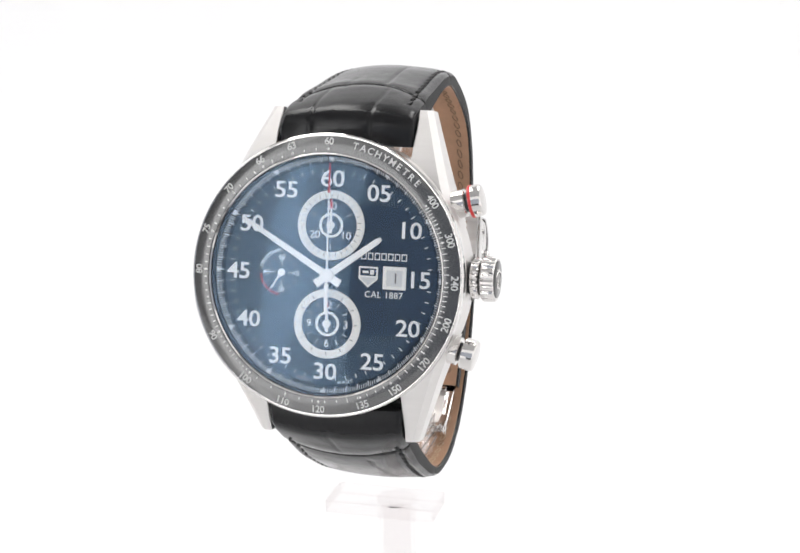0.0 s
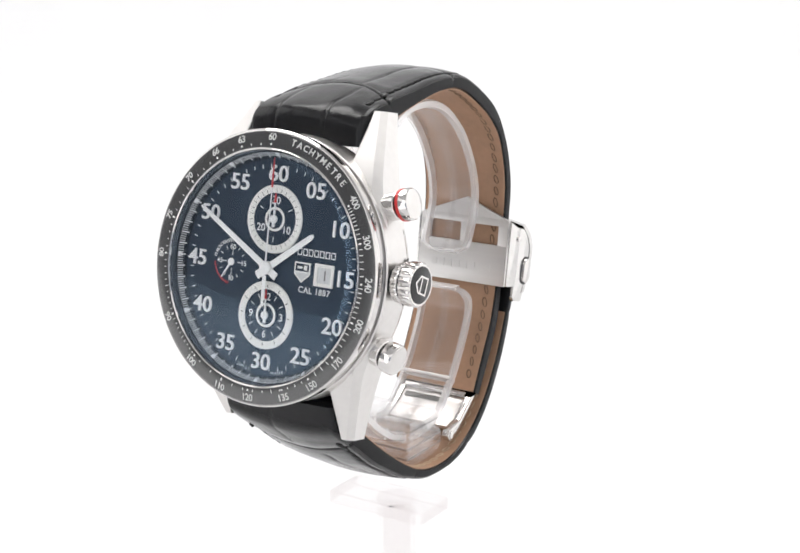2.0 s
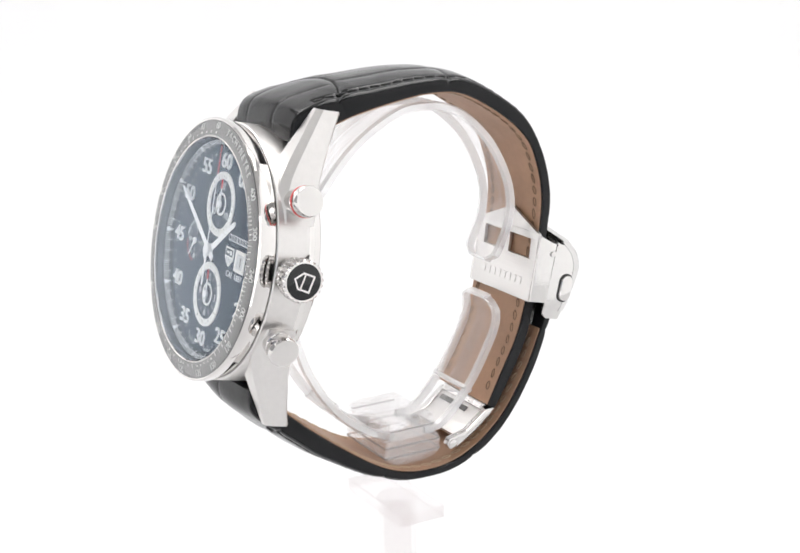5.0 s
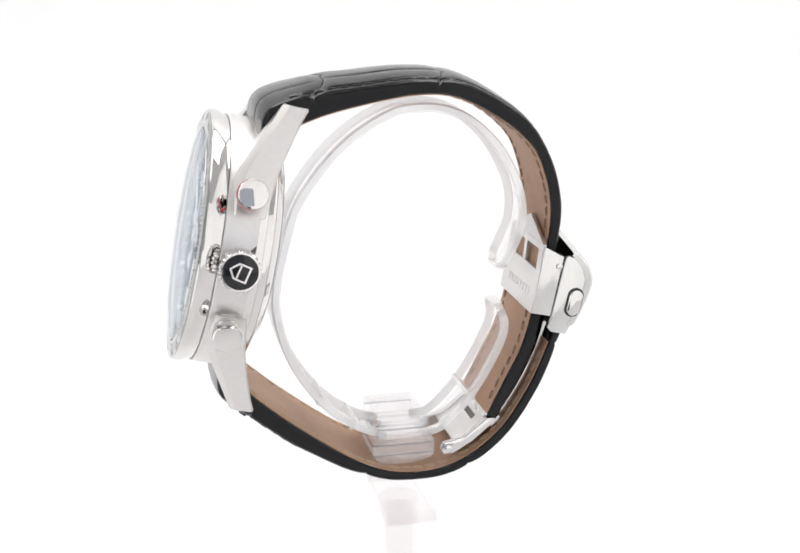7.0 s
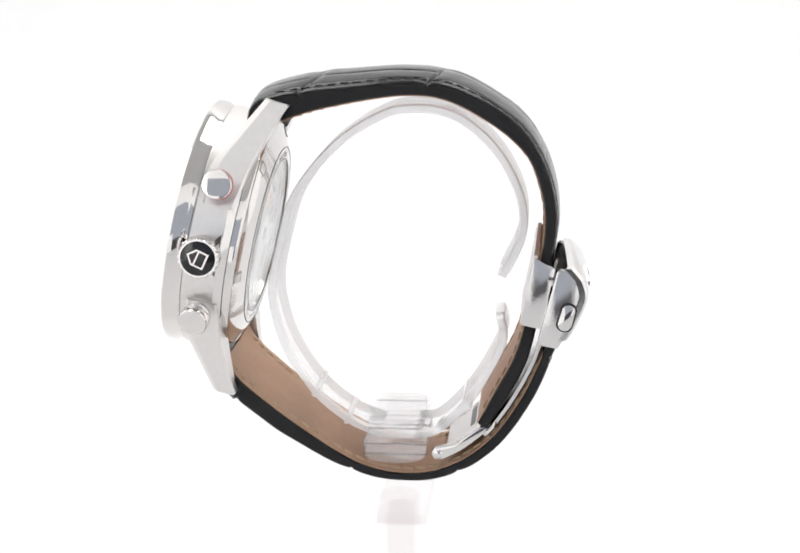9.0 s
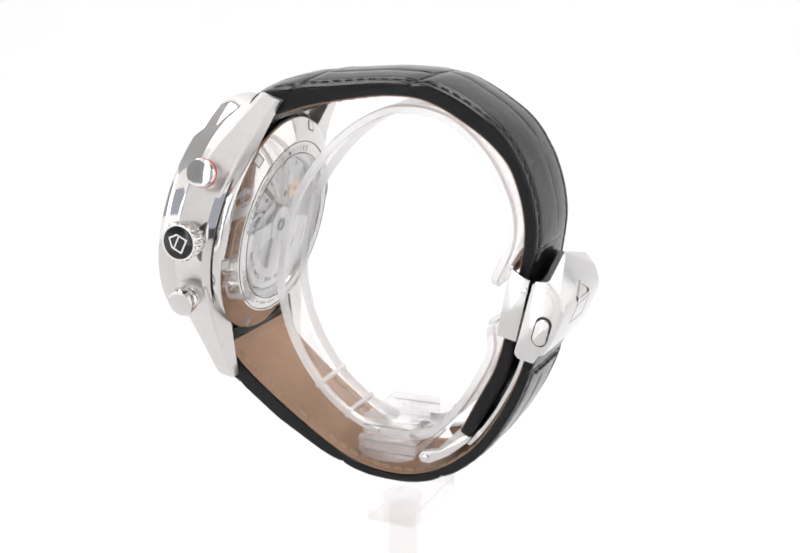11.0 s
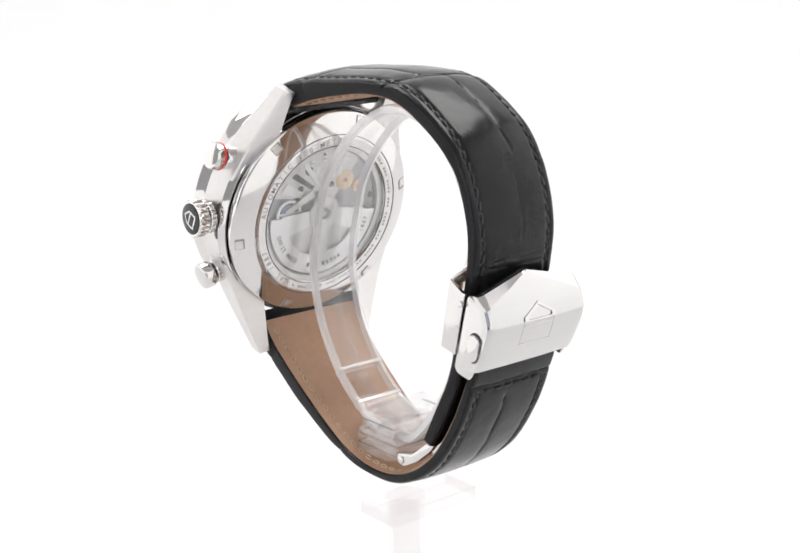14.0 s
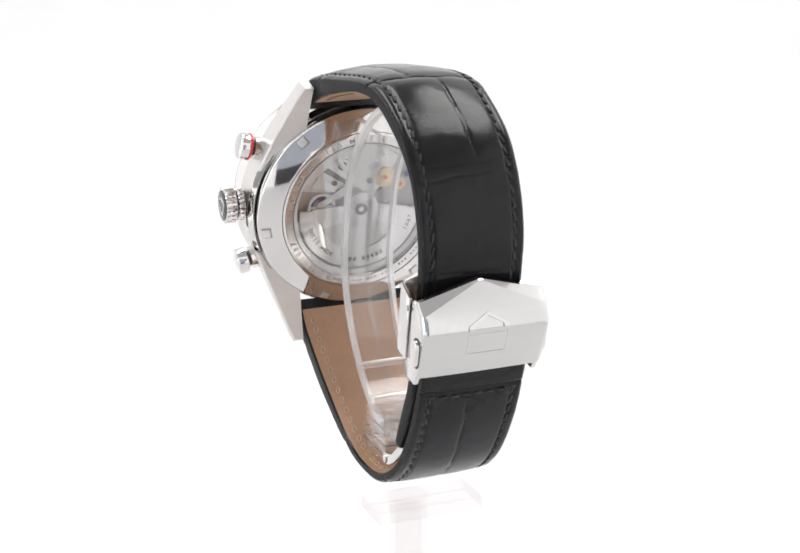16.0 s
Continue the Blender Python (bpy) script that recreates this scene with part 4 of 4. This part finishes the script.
    part("cover_emblem_bar", on_cover(box(0, -1.75, 0, 6.6, 0.14, 0.12)), STEEL, cover)
    for x in (-3.25, 3.25):
        part("cover_emblem_bar", on_cover(box(x, 0.2, 0, 0.14, 3.8, 0.12)), STEEL, cover)
    # inner frame that grips the strap
    K2 = 9.1
    keeper = part("clasp_frame", yz_prism([(20.35, -5.6), (21.0, -5.7), (22.45, 1.4), (21.85, 1.5)], -K2, K2, 0.12), BRUSHED, watch, "steel strap-gripping frame with a window", mm_place(1.0, 0, 0))
    part("frame_top", yz_prism([(22.35, 4.9), (22.95, 4.8), (23.15, 6.0), (22.55, 6.1)], -K2, K2, 0.1), BRUSHED, keeper)
    ap = prism([(-K2 + 0.3, 0), (K2 - 0.3, 0), (0, 3.4)], 0, 0.6)
    ap.transform(Matrix.Translation((X0, 23.15, 6.0)) @ Matrix.Rotation(radians(80), 4, "X"))
    part("frame_point", ap, BRUSHED, keeper)
    for x0, x1 in ((-K2, -K2 + 2.0), (-0.7, 0.7), (K2 - 2.0, K2)):
        part("frame_post", yz_prism([(21.85, 1.4), (22.45, 1.3), (22.95, 4.9), (22.35, 5.0)], x0, x1, 0.08), BRUSHED, keeper)
    for sx in (1, -1):
        part("frame_side", yz_prism([(20.45, -5.5), (23.7, -6.2), (26.0, 3.9), (25.0, 4.4), (22.75, 5.8), (22.3, 4.0)], sx * K2, sx * (K2 + 0.55), 0.12), CLASP, keeper)
        pin = revolve([(0, 0), (0.5, 0), (0.5, 0.3), (0, 0.35)], 20, False)
        pin.transform(Matrix.Translation((X0 + sx * (K2 + 0.5), 25.2, 2.3)) @ (SIDE if sx > 0 else Matrix.Rotation(-math.pi / 2, 4, "Y")))
        part("frame_pin", pin, STEEL, keeper)
    bars = bmesh.new()
    for k in range(8):
        box(X0 - 5.6 + k * 1.6, 20.95, -2.6, 1.0, 0.12, 1.3, bm=bars, m=None)
    bars.transform(Matrix.Translation((0, 20.95, -2.6)) @ Matrix.Rotation(radians(-12), 4, "X") @ Matrix.Translation((0, -20.95, 2.6)))
    part("frame_bars", bars, BRUSHED, keeper, "row of plain stamped bars")
    # curved blade between the two strap ends, hinged at the bottom
    cen, _ = spline([(25.6, 0.0), (24.4, -6.8), (22.6, -13.0), (19.4, -19.4), (16.2, -24.2), (14.4, -26.2)], 40)
    bm = bmesh.new()
    rings = []
    for i, (y, z) in enumerate(cen):
        d = Vector(cen[min(i + 1, 39)]) - Vector(cen[max(i - 1, 0)])
        nrm = Vector((0, -d.y, d.x)).normalized()
        hwid = 6.6 if z > -24 else 7.2
        rings.append([bm.verts.new(Vector((X0 + x, y, z)) + nrm * q) for x, q in ((-hwid, 0.3), (hwid, 0.3), (hwid, -0.3), (-hwid, -0.3))])
    for p, q in zip(rings, rings[1:]):
        for j in range(4):
            bm.faces.new((p[j], p[(j + 1) % 4], q[(j + 1) % 4], q[j]))
    bm.faces.new(rings[0])
    bm.faces.new(rings[-1])
    blade = part("clasp_blade", bm, STEEL, watch, "curved polished steel clasp blade")
    for sx in (1, -1):
        part("hinge_arm", yz_prism([(15.2, -24.6), (14.2, -25.9), (11.0, -28.6), (7.4, -30.6), (6.0, -30.6), (5.4, -29.6), (6.0, -28.6), (9.5, -27.8), (13.5, -24.6)], sx * 6.3, sx * 7.7, 0.2), STEEL, blade)
        sc = revolve([(0, 0), (0.75, 0), (0.75, 0.2), (0.6, 0.28), (0, 0.28)], 24, False)
        sc.transform(Matrix.Translation((X0 + sx * 7.65, 6.6, -29.6)) @ (SIDE if sx > 0 else Matrix.Rotation(-math.pi / 2, 4, "Y")))
        part("hinge_screw", sc, STEEL, blade)
    part("hinge_plate", yz_prism([(14.7, -24.7), (14.1, -25.6), (10.6, -28.3), (8.2, -29.5), (7.9, -28.8), (10.2, -27.6), (13.6, -24.9)], -6.28, 6.28, 0.12), BRUSHED, blade, "polished hinge plate")
    part("hinge_slot", yz_prism([(12.7, -25.57), (11.9, -26.2), (11.85, -26.13), (12.65, -25.5)], -5.6, 3.0), DARKSTEEL, blade)
    part("hinge_crossbar", yz_prism([(14.9, -24.4), (14.1, -25.4), (12.9, -24.8), (13.8, -23.7)], -6.4, 6.4, 0.2), STEEL, blade)


clasp()

# ---- clear acrylic stand ----
stand = empty("watch_stand", "clear acrylic watch stand with an open ring on a post", "stand")


def band_of(points, half, thick, end0=0.0, end1=0.0, n=70, rim=0):
    """A clear bent strip; its ends may be rounded off."""
    cen, ln = spline(points, n)
    bm = bmesh.new()
    rings = []
    for i in range(n):
        s = ln * i / (n - 1)
        h = half
        for e, q in ((end0, s), (end1, ln - s)):
            if e and q < e:
                h = min(h, half - e + math.sqrt(max(0.0, e * e - (e - q) ** 2)))
        d = Vector(cen[min(i + 1, n - 1)]) - Vector(cen[max(i - 1, 0)])
        nr = Vector((0, -d.y, d.x)).normalized()
        c = Vector((0, *cen[i]))
        t = thick / 2
        if rim:
            rings.append([bm.verts.new(c + Vector((rim * x, 0, 0)) + nr * q) for x, q in ((h - 0.85, t), (h + 0.02, t * 0.65), (h + 0.02, -t * 0.65), (h - 0.85, -t))])
            continue
        rings.append([bm.verts.new(c + Vector((x, 0, 0)) + nr * q) for x, q in ((-h, t * 0.6), (-h + 0.3, t), (h - 0.3, t), (h, t * 0.6), (h, -t * 0.6), (h - 0.3, -t), (-h + 0.3, -t), (-h, -t * 0.6))])
    for a, b in zip(rings, rings[1:]):
        k = len(a)
        for j in range(k):
            bm.faces.new((a[j], a[(j + 1) % k], b[(j + 1) % k], b[j]))
    bm.faces.new(rings[0])
    bm.faces.new(rings[-1])
    return bm


def build_stand():
    sx = mm_place(-2.0, 0, 0)
    loop = [(-3.5, -27.4), (-8.5, -25.3), (-14.2, -20.6), (-19.0, -13.3), (-21.3, -6.0), (-21.5, -0.5), (-20.0, 6.2), (-18.0, 12.8), (-14.7, 18.0), (-10.4, 22.7), (-6.2, 25.9), (-1.5, 28.3),
            (1.6, 28.9), (6.3, 28.7), (11.0, 26.9), (15.8, 22.6), (19.0, 17.4), (20.6, 12.4), (20.3, 7.4), (17.2, 0.6)]
    arm = [(2.6, -27.2), (6.3, -26.4), (11.6, -21.0), (15.6, -14.5), (17.5, -9.7), (16.9, -5.9)]
    for name, pts, half, end, n, lab in (("ring", loop, 4.9, 2.2, 110, "clear acrylic ring"), ("spring_arm", arm, 5.4, 2.6, 50, "clear acrylic spring arm")):
        strip = part(name, band_of(pts, half, 1.5, 0, end, n), ACRYLIC, stand, lab, sx, sharp=25)
        # strips added along both edges, whitened for their glint
        for side in (1, -1):
            part(name + "_edge", band_of(pts, half, 1.52, 0, end, n, side), ACRYLIC_EDGE, strip, "strip whitened for the bright edge glint", sharp=25)
        part(name + "_ridge", band_of([(y, z) for y, z in pts], 0.05, 1.56, 0, 0, n), ACRYLIC, strip, "fine raised middle line")
        y, z, tilt, wide = (17.2, 0.6, -24.5, 5.0) if name == "ring" else (16.9, -5.9, 9.0, 6.0)
        m = Matrix.Translation((0, y, z)) @ Matrix.Rotation(radians(tilt), 4, "X")
        part(name + "_tip", box(0, 0, 0, wide, 1.5, 0.55, 0.12, m=m), ACRYLIC_EDGE, strip, "strip whitened for the bright tip glint")
    for y, z, tilt, wide in ((-14.6, -20.1, 45, 9.6), (-9.2, -24.9, 34, 9.6), (11.4, -21.3, -50, 10.6)):
        m = Matrix.Translation((0, y, z)) @ Matrix.Rotation(radians(-tilt), 4, "X")
        part("cross_bar", box(0, 0, 0, wide, 0.7, 1.9, 0.15, m=m), ACRYLIC_EDGE, stand, "raised bar across the bent strip", sx)
    block = part("clip_block", box(0, -0.9, -25.6, 14.0, 9.0, 3.6, 0.6), ACRYLIC_CLIP, stand, "", sx)
    for x in (-6.95, 6.95):
        part("clip_groove", box(x, -0.9, -25.5, 0.16, 8.6, 0.3), ACRYLIC_RIB, block)
    foot = [(-6.3, -28.3), (-5.9, -27.3), (4.1, -27.3), (4.5, -28.3), (4.5, -30.2)]
    foot += [(-0.9 + 5.2 * math.cos(q), -30.4 - 1.5 * math.sin(q)) for q in np.linspace(0.15, math.pi - 0.15, 11)] + [(-6.3, -30.2)]
    bm = yz_prism(foot, -7.0 - X0, 7.0 - X0, 0.15)
    grip = part("clip_foot", bm, ACRYLIC_CLIP, stand, "rounded acrylic clip under the ring", sx)
    for z in (-28.35, -30.15):
        for x in (-7.0, 7.0):
            part("clip_rib", box(x, -0.9, z, 0.2, 10.6, 0.34, 0.05), ACRYLIC_RIB, grip)
        for y in (-6.3, 4.5):
            part("clip_rib", box(0, y, z, 13.8, 0.2, 0.34, 0.05), ACRYLIC_RIB, grip)
    plate = part("cross_plate", box(-3.4, 0.2, -41.6, 19.6, 8.6, 2.2, 0.4), ACRYLIC_LOW, stand, "clear acrylic cross plate")
    for y in (-4.15, 4.55):
        part("plate_edge", box(-3.4, y, -40.55, 19.4, 0.25, 0.2), ACRYLIC_LOW, plate)
        part("plate_edge", box(-3.4, y, -42.65, 19.4, 0.25, 0.2), ACRYLIC_LOW, plate)
    for x in (-13.15, 6.35):
        part("plate_end", box(x, 0.2, -41.6, 0.25, 8.4, 2.0), ACRYLIC_LOW, plate)
    part("upright", box(-12.5, 0.2, -33.3, 1.5, 8.0, 14.4, 0.3), ACRYLIC, stand, "clear acrylic upright beside the strap")
    part("shoulder", box(-10.6, 0.2, -26.6, 5.0, 8.0, 1.5, 0.3), ACRYLIC, stand)
    part("plate_boss", revolve([(0, -40.6), (3.6, -40.6), (3.5, -40.2), (0, -40.2)], 40, False), ACRYLIC_LOW, stand, "", mm_place(-1.1, -0.7, 0))
    part("post", revolve([(0, FLOOR * 1000), (3.4, FLOOR * 1000), (3.4, -42.6), (0, -42.6)], 48, False), ACRYLIC_LOW, stand, "clear acrylic round post", mm_place(-1.1, -0.7, 0))
    part("post_core", revolve([(0, FLOOR * 1000), (2.4, FLOOR * 1000), (2.4, -42.8), (0, -42.8)], 40, False), ACRYLIC_LOW, stand, "clear inner core", mm_place(-1.1, -0.7, 0))


build_stand()


# ---- what moves: the turntable turns the watch and its stand together ----
def motions():
    rows = [(float(t), pose(0, 0, 0, 0, 0, TURN0 + TURN_RATE * t)) for t in range(17)]
    walk(watch, rows)
    walk(stand, rows)


motions()
